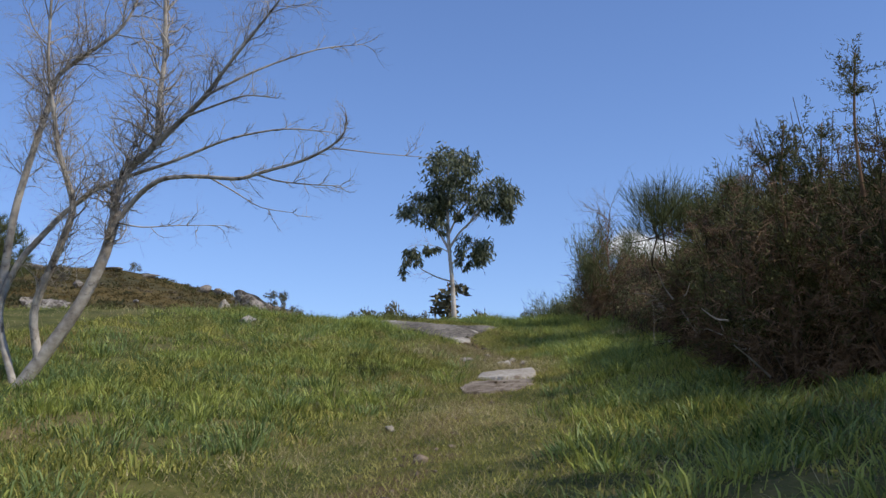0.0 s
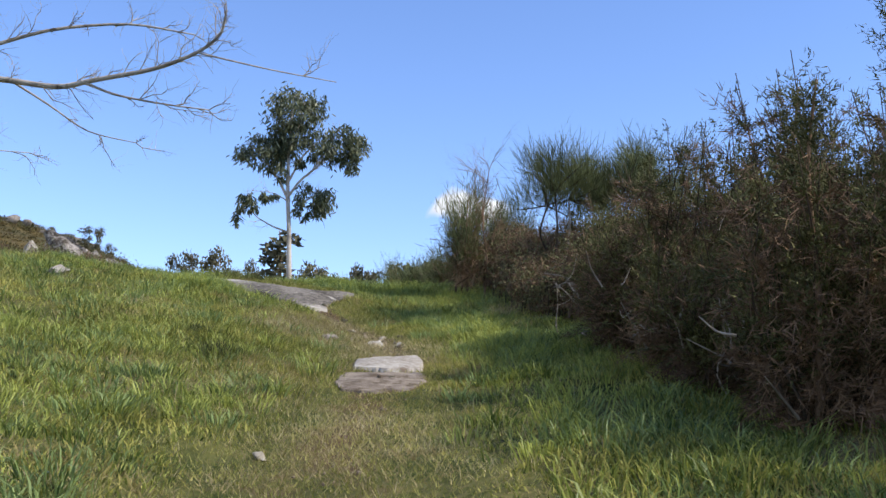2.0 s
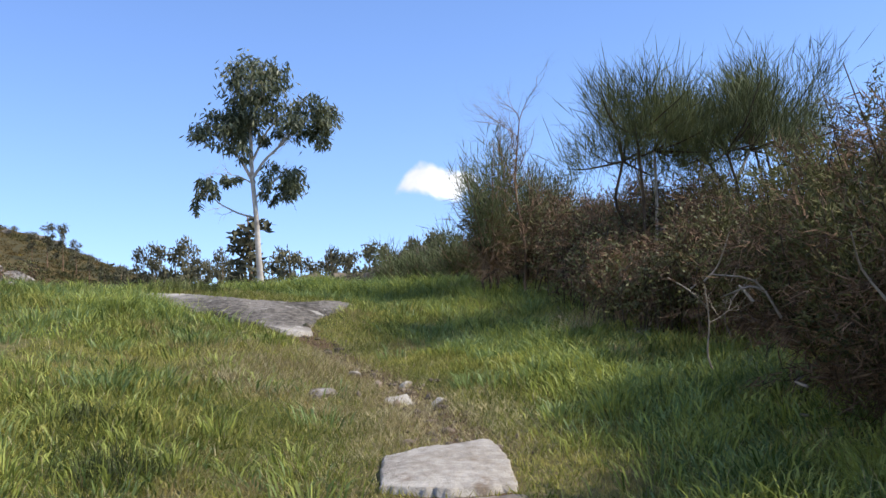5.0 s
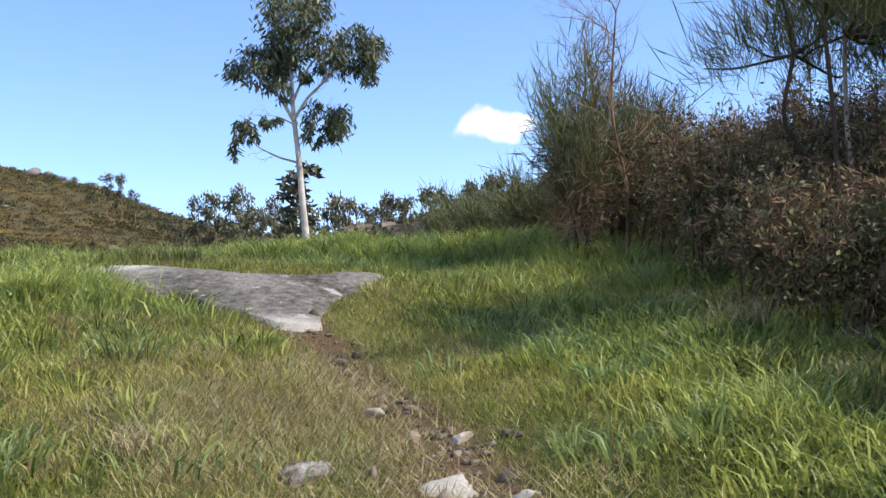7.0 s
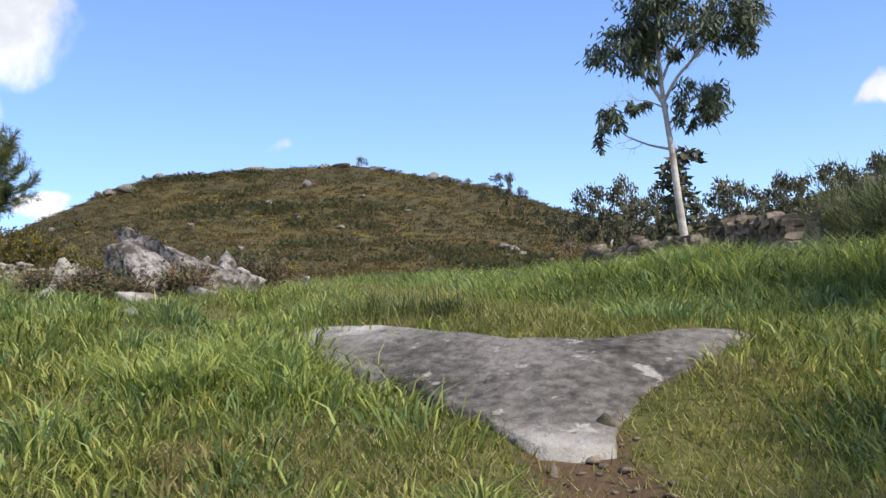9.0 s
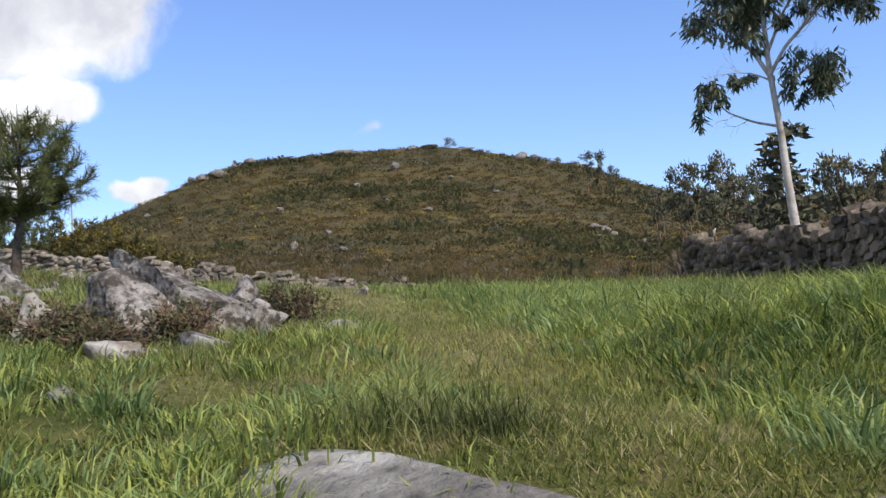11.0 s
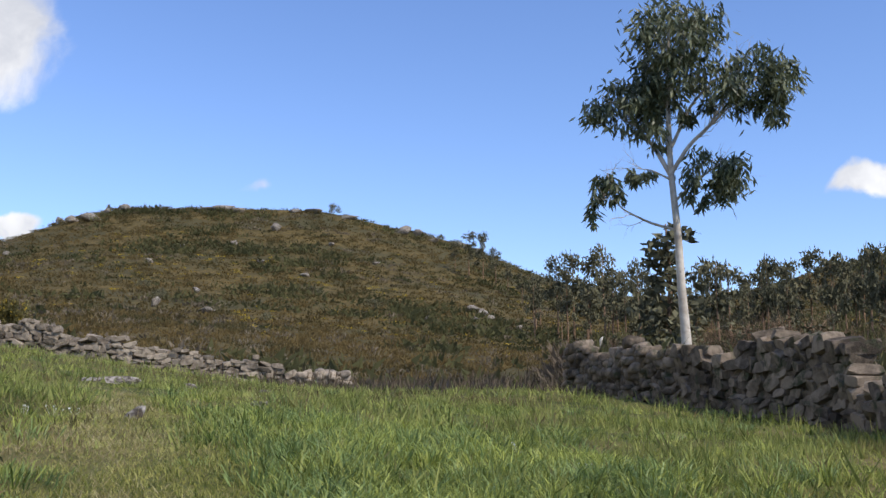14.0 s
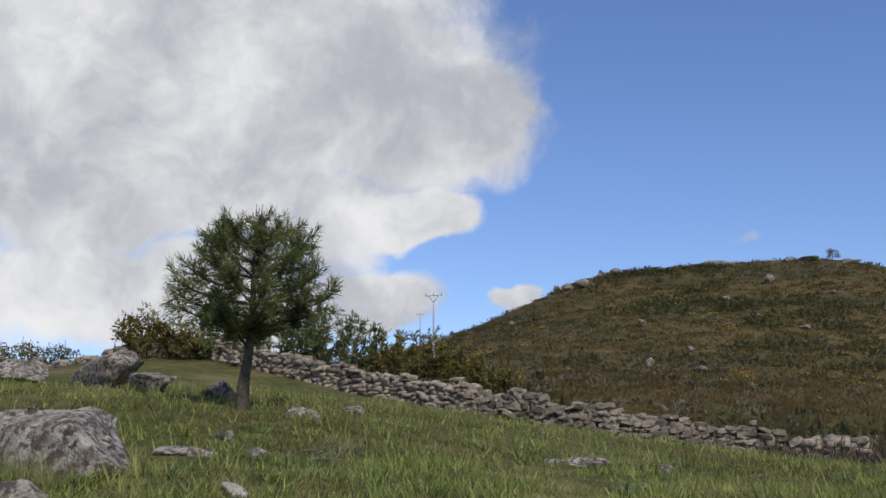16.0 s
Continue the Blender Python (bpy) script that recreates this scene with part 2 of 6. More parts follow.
RUSSET = material("russet_twigs", (0.075, 0.056, 0.038), (0.19, 0.145, 0.10), grain=0.5, patch=0.1, rough=0.9, bump=0, island=0.7, through_light=0.2)
BROWN_SCRUB = material("brown_olive_scrub", (0.060, 0.056, 0.024), (0.165, 0.140, 0.060), grain=1.2, patch=0.3, rough=0.85, bump=0, island=0.8, through_light=0.25)
OLIVE_GORSE = material("olive_gorse", (0.095, 0.085, 0.030), (0.27, 0.225, 0.085), grain=2, patch=0.6, rough=0.8, bump=0, island=0.8, through_light=0.35)
HEATH_BRUSH = material("leafless_brush", (0.115, 0.092, 0.062), (0.24, 0.19, 0.13), grain=0.3, patch=0.05, rough=0.9, bump=0, island=0.5, through_light=0.25)
HEATH_BLOOM = material("yellow_gorse_bloom", (0.20, 0.145, 0.02), (0.46, 0.33, 0.035), grain=0.4, patch=0.1, rough=0.9, bump=0, island=0.8)
FAR_LEAF = material("distant_leaves", (0.066, 0.064, 0.037), (0.165, 0.150, 0.085), grain=0.5, patch=0.12, rough=0.8, bump=0, island=0.7)
POLE_MAT = material("weathered_concrete_pole", (0.32, 0.31, 0.30), (0.48, 0.47, 0.45), grain=6, patch=1, rough=0.9, bump=0.2)
PETAL = material("white_petals", (0.70, 0.70, 0.66), (0.85, 0.85, 0.82), grain=20, patch=3, rough=0.7, bump=0)


# ---------------------------------------------------------------- mesh helpers
def mesh_of(name, verts, faces, mat, smooth=False):
    verts = np.asarray(verts, np.float32).reshape(-1, 3)
    me = bpy.data.meshes.new(name)
    if isinstance(faces, np.ndarray):
        k = faces.shape[1]
        me.vertices.add(len(verts))
        me.vertices.foreach_set("co", verts.ravel())
        me.loops.add(faces.size)
        me.loops.foreach_set("vertex_index", faces.astype(np.int32).ravel())
        me.polygons.add(len(faces))
        me.polygons.foreach_set("loop_start", np.arange(0, faces.size, k, dtype=np.int32))
        me.update(calc_edges=True)
        me.validate()
    else:
        me.from_pydata(verts.tolist(), [], [list(f) for f in faces])
    if smooth:
        me.polygons.foreach_set("use_smooth", np.ones(len(me.polygons), bool))
    me.materials.append(mat)
    return me


def part(name, shape, mat, parent=None, label="", smooth=False):
    """One mesh object, from (verts, faces), under a thing or a part."""
    ob = new(name, mesh_of(name, shape[0], shape[1], mat, smooth))
    ob.parent = parent
    return tagged(ob, label)


def thing(name, where, label, category, group="", kind="", turn=0.0):
    ob = new(name)
    ob.matrix_world = pose(*where, 0, 0, turn)
    return tagged(ob, label, category, group, kind)


class Pile:
    """Gathers triangles of many small pieces."""

    def __init__(self):
        self.v, self.f, self.n = [], [], 0

    def add(self, v, f):
        self.v.append(np.asarray(v, float).reshape(-1, 3))
        self.f.append(np.asarray(f, np.int64).reshape(-1, 3) + self.n)
        self.n += len(self.v[-1])
        return self

    def shape(self):
        return np.concatenate(self.v), np.concatenate(self.f)


def tube(pile, points, radii, sides=6):
    """A tapered limb through points."""
    pts = np.asarray(points, float)
    along = np.gradient(pts, axis=0)
    along /= np.linalg.norm(along, axis=1, keepdims=True) + 1e-9
    ref = np.array([0.31, 0.17, 0.93]) if abs(along[:, 2]).mean() < 0.8 else np.array([0.93, 0.3, 0.1])
    u = np.cross(along, ref)
    u /= np.linalg.norm(u, axis=1, keepdims=True) + 1e-9
    w = np.cross(along, u)
    ang = np.arange(sides) * 2 * np.pi / sides
    ring = u[:, None] * np.cos(ang)[None, :, None] + w[:, None] * np.sin(ang)[None, :, None]
    v = (pts[:, None] + ring * np.asarray(radii, float)[:, None, None]).reshape(-1, 3)
    faces = []
    for i in range(len(pts) - 1):
        for s in range(sides):
            a, b = i * sides + s, i * sides + (s + 1) % sides
            faces += [(a, b, b + sides), (a, b + sides, a + sides)]
    top = len(v)
    v = np.vstack([v, pts[-1] + along[-1] * radii[-1]])
    faces += [(top - sides + s, top - sides + (s + 1) % sides, top) for s in range(sides)]
    pile.add(v, faces)


def curved(points, per=4):
    """A smooth line through points."""
    p = np.asarray(points, float)
    t = np.arange(len(p))
    q = np.linspace(0, len(p) - 1, (len(p) - 1) * per + 1)
    line = np.stack([np.interp(q, t, p[:, k]) for k in range(3)], 1)
    for _ in range(per // 2):
        line[1:-1] = 0.25 * line[:-2] + 0.5 * line[1:-1] + 0.25 * line[2:]
    return line


def units(rng, count):
    v = rng.normal(size=(count, 3))
    return v / (np.linalg.norm(v, axis=1, keepdims=True) + 1e-9)


def leaves(roots, ways, length, width, rng):
    """Leaf-shaped pairs of triangles from roots along ways."""
    k = len(roots)
    ways = ways / (np.linalg.norm(ways, axis=1, keepdims=True) + 1e-9)
    side = np.cross(ways, units(rng, k))
    side /= np.linalg.norm(side, axis=1, keepdims=True) + 1e-9
    length, width = np.broadcast_to(length, k)[:, None], np.broadcast_to(width, k)[:, None]
    belly = roots + ways * length * 0.45
    v = np.stack([roots, belly + side * width / 2, belly - side * width / 2, roots + ways * length], 1).reshape(-1, 3)
    i = np.arange(k)[:, None] * 4
    f = np.concatenate([i + [0, 1, 2], i + [1, 3, 2]], 1).reshape(-1, 3)
    return v, f


def sprigs(roots, ways, length, width, rng):
    """Single pointed triangles from roots along ways."""
    k = len(roots)
    ways = ways / (np.linalg.norm(ways, axis=1, keepdims=True) + 1e-9)
    side = np.cross(ways, units(rng, k))
    side /= np.linalg.norm(side, axis=1, keepdims=True) + 1e-9
    length, width = np.broadcast_to(length, k)[:, None], np.broadcast_to(width, k)[:, None]
    v = np.stack([roots - side * width / 2, roots + side * width / 2, roots + ways * length], 1).reshape(-1, 3)
    return v, np.arange(k * 3).reshape(-1, 3)


def short_blades(x, y, z, tall, width, bend, rng):
    a, b = rng.uniform(0, 2 * np.pi, (2, len(x)))
    way = np.stack([np.cos(a) * bend, np.sin(a) * bend, np.sqrt(np.clip(1 - bend**2, 0.08, 1))], 1) * tall[:, None]
    side = np.stack([np.cos(b), np.sin(b), 0 * b], 1) * (width / 2)[:, None]
    root = np.stack([x, y, z - 0.01], 1)
    v = np.stack([root - side, root + side, root + way], 1).reshape(-1, 3)
    return v, np.arange(len(x) * 3).reshape(-1, 3)


def grass_blades(x, y, z, height, width, bend, rng, turn=None, lean=None):
    k = len(x)
    ang = rng.uniform(0, 2 * np.pi, k) if turn is None else turn
    lean = rng.uniform(0, 2 * np.pi, k) if lean is None else lean
    side = np.stack([np.cos(ang), np.sin(ang), 0 * ang], 1) * (width / 2)[:, None]
    over = np.stack([np.cos(lean), np.sin(lean), 0 * lean], 1) * (height * bend)[:, None]
    root = np.stack([x, y, z - 0.03], 1)
    up = np.array([0, 0, 1.0])
    mid = root + up * (height * (0.62 - 0.18 * bend**2))[:, None] + over * 0.34
    tip = root + up * (height * np.sqrt(np.clip(1 - bend**2, 0.15, 1)))[:, None] + over
    v = np.stack([root - side, root + side, mid - side * 0.8, mid + side * 0.8, tip], 1).reshape(-1, 3)
    i = np.arange(k)[:, None] * 5
    f = np.concatenate([i + [0, 1, 3], i + [0, 3, 2], i + [2, 3, 4]], 1).reshape(-1, 3)
    return v, f


def icosphere(level):
    bm = bmesh.new()
    bmesh.ops.create_icosphere(bm, subdivisions=level, radius=1.0)
    v = np.array([p.co[:] for p in bm.verts])
    f = np.array([[q.index for q in p.verts] for p in bm.faces])
    bm.free()
    return v, f


BALLS = {k: icosphere(k) for k in (1, 2, 3, 4)}


def rock_shape(seed, size, level=3, cuts=13, rough=0.13):
    """A boulder: a ball cut by planes, then roughened."""
    rng = np.random.default_rng(seed)
    v, f = BALLS[level][0].copy(), BALLS[level][1]
    for way in units(rng, cuts):
        d = rng.uniform(0.3, 0.8)
        over = np.maximum(v @ way - d, 0)
        v -= over[:, None] * way * 0.96
    shift = rng.uniform(-50, 50, 3)
    bump = np.array([noise.fractal(Vector(p * 2.1 + shift), 1.0, 2.0, 4) for p in v])
    v *= (1 + rough * bump)[:, None]
    v = v / np.abs(v).max(0) * np.asarray(size) / 2
    return v, f


# ---------------------------------------------------------------- lie of the land
def smoothstep(a, b, v):
    t = np.clip((v - a) / (b - a), 0, 1)
    return t * t * (3 - 2 * t)


def field(x, y):
    """The meadow: a climb to a crest, then nearly level ground that rises to the west."""
    x, y = np.asarray(x, float), np.asarray(y, float)
    past = 1.6 * np.logaddexp(0, (y - 23.8) / 1.6)
    z = 0.183 * np.maximum(y, 0) + 0.10 * np.minimum(y, 0) - 0.183 * past
    z = z + 0.052 * past * np.exp(-np.maximum(y - 24, 0) / 70)
    z = z - 0.22 * np.exp(-(y / 3.5) ** 2) - 0.08 * np.exp(-((y - 11) / 2.6) ** 2)
    left, near = np.maximum(-x - 0.4, 0), 1 - smoothstep(19, 26, y)
    far = smoothstep(28, 40, y)
    west = left * 0.098 * (1 - far) + (left * 0.058 + 0.0016 * np.minimum(left, 34) ** 2) * far
    z = z + west * (1 - near) * (1 - 0.42 * smoothstep(44, 58, y)) + near * (0.17 * np.minimum(left, 6) + 0.06 * np.maximum(left - 6, 0))
    z = z + np.clip(0.06 * (-x - 16), 0, 0.42) * (1 - smoothstep(38, 50, y)) * (1 - near)
    z = z - 0.62 * smoothstep(30, 44, y) * smoothstep(9, 18, left) * (1 - smoothstep(33, 44, left))
    z = z + 0.34 * np.exp(-((x + 0.6) / 3.1) ** 2 - ((y - 24.9) / 1.6) ** 2)
    z = z + 0.15 * np.exp(-((x - 1.2) / 1.2) ** 2 - ((y - 22.2) / 1.8) ** 2)
    z = z + 0.28 * np.exp(-((x + 1.8) / 2.0) ** 2 - ((y - 20.8) / 1.1) ** 2)
    z = z + 0.10 * np.clip(x - 1.0, 0, 4) * (1 - smoothstep(24, 34, y))
    return z


SKYLINE_AZ = (-180, -90, -40, -15, 0, 8, 14, 18, 23, 28, 30, 36, 42, 44, 47.5, 51, 55, 62, 75, 95, 130, 180)
SKYLINE_EL = (-3, 0, 4, 7.2, 7.9, 5.9, 6.0, 7.2, 9.3, 10.4, 11.0, 11.0, 10.8, 10.1, 8.6, 7.2, 5.9, 5.2, 5.4, 5.0, 1, -3)


def land(x, y):
    """Height of the ground anywhere: the meadow, then the heath hill round it."""
    x, y = np.asarray(x, float), np.asarray(y, float)
    dx, dy = x + 2.5, y - 21.5
    d, az = np.hypot(dx, dy), np.degrees(np.arctan2(-dx, dy))
    el = np.interp(az, SKYLINE_AZ, SKYLINE_EL)
    el = (el + np.interp(az - 1.2, SKYLINE_AZ, SKYLINE_EL) + np.interp(az + 1.2, SKYLINE_AZ, SKYLINE_EL)) / 3
    foot = np.interp(az, (-180, -60, 0, 12, 30, 45, 60, 80, 120, 180), (-4, 0, 0.9, 1.0, 1.6, 3.4, 4.8, 4.6, 1, -4))
    u = np.clip((d - 45) / 265, 0, 1)
    hill = 5.55 + d * np.tan(np.radians(foot + (el - foot) * u ** 0.85))
    ridge = 5.55 + 310 * np.tan(np.radians(el))
    hill = np.where(d > 310, ridge - (d - 310) * 0.13 * (1 - np.exp(-(d - 310) / 120)), hill)
    hill = np.maximum(hill, -40 - 0.002 * d)
    w = smoothstep(44, 75, d)
    return field(x, y) * (1 - w) + hill * w


def bank_behind_wall(x, y):
    """The ground swells a little just behind the western wall."""
    d, az = np.hypot(x + 2.5, y - 21.5), np.degrees(np.arctan2(-(x + 2.5), y - 21.5))
    return 1.5 * np.exp(-((d - 54) / 6.5) ** 2) * smoothstep(40, 50, az) * (1 - smoothstep(64, 74, az))


def path_line(y):
    """Where the trodden line runs."""
    return np.interp(y, (-5, 0, 3, 6, 9, 14.5, 17, 19.2, 21, 24, 27, 33), (2.6, 2.2, 1.2, 0.65, 0.35, 0.42, -0.18, -1.2, -2.1, -4.6, -7.2, -12.5))


def rumple(x, y):
    """Small hummocks of the turf, softer on the trodden line."""
    worn = np.exp(-((x - path_line(y)) / 0.7) ** 2)
    h = 0.05 * np.sin(1.9 * x + 0.7 * y + 1.1) * np.sin(1.3 * y - 0.6 * x) + 0.035 * np.sin(4.3 * x - 1.2 * y) * np.sin(3.7 * y + 0.5 * x)
    rut = -0.07 * np.exp(-((x - path_line(y) - 0.1) / 0.3) ** 2) * smoothstep(13, 15.5, y) * (1 - smoothstep(18.8, 19.6, y))
    return h * (1 - 0.75 * worn) * (1 - smoothstep(60, 110, np.hypot(x, y - 20))) + rut


def height(x, y):
    x, y = np.asarray(x, float), np.asarray(y, float)
    return land(x, y) + rumple(x, y) + bank_behind_wall(x, y)


def on_ground(x, y, lift=0.0):
    return (x, y, float(height(x, y)) + lift)


def build_ground():
    cx, cy, spokes = -1.0, 14.0, 300
    r = np.sort(np.concatenate([[0.0], np.linspace(0.2, 34, 160), np.geomspace(34.6, 4200, 130), np.linspace(296, 326, 22)]))
    a = np.arange(spokes) * 2 * np.pi / spokes
    x, y = cx + r[1:, None] * np.cos(a), cy + r[1:, None] * np.sin(a)
    x, y = np.r_[cx, x.ravel()], np.r_[cy, y.ravel()]
    v = np.stack([x, y, height(x, y)], 1)
    rings = len(r) - 1
    i, s = np.meshgrid(np.arange(rings - 1), np.arange(spokes), indexing="ij")
    p, q = 1 + i * spokes + s, 1 + i * spokes + (s + 1) % spokes
    quads = np.stack([p, p + spokes, q + spokes, q], -1).reshape(-1, 4)
    tris = np.concatenate([quads[:, [0, 1, 2]], quads[:, [0, 2, 3]],
                           np.stack([np.zeros(spokes, int), 1 + np.arange(spokes), 1 + (np.arange(spokes) + 1) % spokes], 1)])
    me = mesh_of("ground", v, tris, GROUND, smooth=True)
    d = np.hypot(x + 2.5, y - 21.5)
    heath = smoothstep(40, 52, d + 6 * np.sin(0.11 * x) * np.sin(0.13 * y))
    az = np.degrees(np.arctan2(-(x + 2.5), y - 21.5))
    beyond = smoothstep(-1.5, 2.0, (y - np.interp(x, WALL_L_X, WALL_L_Y))) * smoothstep(-70, -60, x) * (1 - smoothstep(-21, -16, x))
    heath = np.maximum(heath, beyond * (d > 25))
    heath = np.maximum(heath * ((az > -100) & (az < 120)), smoothstep(140, 200, d))
    off = (x - path_line(y)) / np.interp(y, (0, 9, 14, 19, 21, 26, 40), (0.9, 0.75, 0.42, 0.36, 0.4, 0.45, 0.4))
    bare = np.exp(-off**2) * smoothstep(-4, 0, y) * (1 - smoothstep(30, 38, y)) * np.interp(y, (0, 12, 15, 19, 20, 24, 30), (0.42, 0.55, 0.9, 1.0, 0.4, 0.2, 0.12))
    for name, value in (("heath", heath), ("bare", bare)):
        me.attributes.new(name, "FLOAT", "POINT").data.foreach_set("value", value.astype(np.float32))
    tagged(new("ground", me), "grassy hillside meadow with a worn path, rising to a brown heath hill", "ground", kind="structure")


# the two walls' lines, from end to end, with heights of their tops above the ground
WALL_L = [(-21.9, 56.4, 0.85), (-24.5, 54.3, 1.05), (-28.0, 51.6, 1.15), (-31.5, 49.6, 1.2), (-37.5, 47.6, 1.1), (-43.5, 45.6, 1.0), (-54.0, 43.2, 0.8), (-66.0, 41.0, 1.1)]
WALL_R = [(-10.1, 48.0, 1.30), (-7.2, 44.8, 1.38), (-5.0, 42.3, 1.25), (-4.3, 41.5, 1.5), (-3.3, 40.3, 1.62), (-2.6, 39.3, 1.45), (-2.4, 38.9, 0.85), (-2.0, 37.6, 0.8), (-1.75, 36.9, 1.25), (-1.1, 35.6, 1.6), (-0.4, 34.3, 1.75), (0.8, 32.4, 1.7), (2.6, 30.0, 1.5)]
WALL_L_X, WALL_L_Y = [p[0] for p in WALL_L][::-1], [p[1] for p in WALL_L][::-1]
build_ground()


# ---------------------------------------------------------------- bedrock and boulders
def flat_rock(name, outline, top, mat, label, seed, group="", wear=()):
    """A slab of rock that lies in the turf: a low dome over a rounded outline, with its rim below the grass."""
    rng = np.random.default_rng(seed)
    o = np.asarray(outline, float)
    mid = o.mean(0)
    a = np.linspace(-np.pi, np.pi, 145)[:-1]
    way = np.stack([np.cos(a), np.sin(a)], 1)
    r = np.full(len(a), np.inf)
    for p, q in zip(o - mid, np.roll(o, -1, axis=0) - mid):
        e = q - p
        across = way[:, 0] * e[1] - way[:, 1] * e[0]
        far = (p[0] * e[1] - p[1] * e[0]) / across
        at = (p[0] * way[:, 1] - p[1] * way[:, 0]) / across
        r = np.where((far > 0) & (at >= 0) & (at <= 1), np.minimum(r, far), r)
    r = 0.25 * np.roll(r, 1) + 0.5 * r + 0.25 * np.roll(r, -1)
    r *= 1 + 0.03 * np.array([noise.noise(Vector((math.cos(q) * 17, math.sin(q) * 17, seed))) for q in a])
    r *= 1 + 0.05 * np.array([noise.noise(Vector((math.cos(q) * 5 + seed, math.sin(q) * 5, 0))) for q in a]) + rng.normal(0, 0.006, len(a))
    rings = np.r_[np.linspace(0.06, 0.96, 16), 1.0, 1.03]
    x, y = mid[0] + np.outer(rings, r * np.cos(a)), mid[1] + np.outer(rings, r * np.sin(a))
    z = land(x, y) + top * (1 - 0.35 * rings[:, None] ** 2)
    z += 0.022 * np.array([[noise.fractal(Vector((p * 1.7, q * 1.7, seed)), 1.0, 2.0, 4) for p, q in zip(u, w)] for u, w in zip(x, y)])
    z = np.maximum(z, height(x, y) + 0.012)
    z[-1] -= top + 0.18
    v = np.stack([x, y, z], -1).reshape(-1, 3)
    k, n = len(a), len(rings)
    v = np.vstack([v, [mid[0], mid[1], z[0].mean()]])
    f = []
    for i in range(n - 1):
        for s in range(k):
            p, q = i * k + s, i * k + (s + 1) % k
            f += [(p, p + k, q + k), (p, q + k, q)]
    f += [(len(v) - 1, s, (s + 1) % k) for s in range(k)]
    ob = part(name, (v, np.array(f)), mat, smooth=True)
    if wear:
        w = sum(np.exp(-((v[:, 0] - wx) / sx) ** 2 - ((v[:, 1] - wy) / sy) ** 2) for wx, wy, sx, sy in wear)
        ob.data.attributes.new("wear", "FLOAT", "POINT").data.foreach_set("value", np.clip(w, 0, 1).astype(np.float32))
    return tagged(ob, label, "rock", group)


BEDROCK = [(-3.3, 20.25), (-3.2, 20.48), (-2.9, 20.52), (-2.4, 20.36), (-1.9, 20.3), (-1.3, 20.52), (-0.95, 20.82), (-0.7, 21.05), (-0.78, 20.6), (-0.92, 20.2), (-1.1, 19.9), (-1.15, 19.6), (-1.08, 19.3), (-1.23, 19.2), (-1.4, 19.14), (-1.7, 19.38), (-2.2, 19.66), (-2.75, 19.8), (-3.2, 20.05)]
STEP_BACK = [(0.02, 13.5), (0.0, 14.1), (0.3, 14.3), (0.64, 14.38), (0.72, 13.9), (0.74, 13.42), (0.4, 13.36)]
STEP_FRONT = [(-0.06, 12.75), (-0.03, 13.3), (0.3, 13.3), (0.76, 13.34), (0.8, 12.9), (0.7, 12.42), (0.35, 12.32), (0.05, 12.45)]
flat_rock("bedrock_slab", BEDROCK, 0.03, DARK_SLAB, "broad dark grey bedrock slab level with the turf, pale at its worn tip", 3, wear=((-1.25, 19.2, 0.3, 0.14), (-3.05, 20.45, 0.55, 0.3)))
flat_rock("stepping_slab", STEP_BACK, 0.075, PALE_GRANITE, "pale worn granite slab set in the trodden path", 8, "stepping slabs of the path")
flat_rock("stepping_slab", STEP_FRONT, 0.03, STAINED_GRANITE, "brown-stained granite slab sunk in front of the paler one", 9, "stepping slabs of the path")

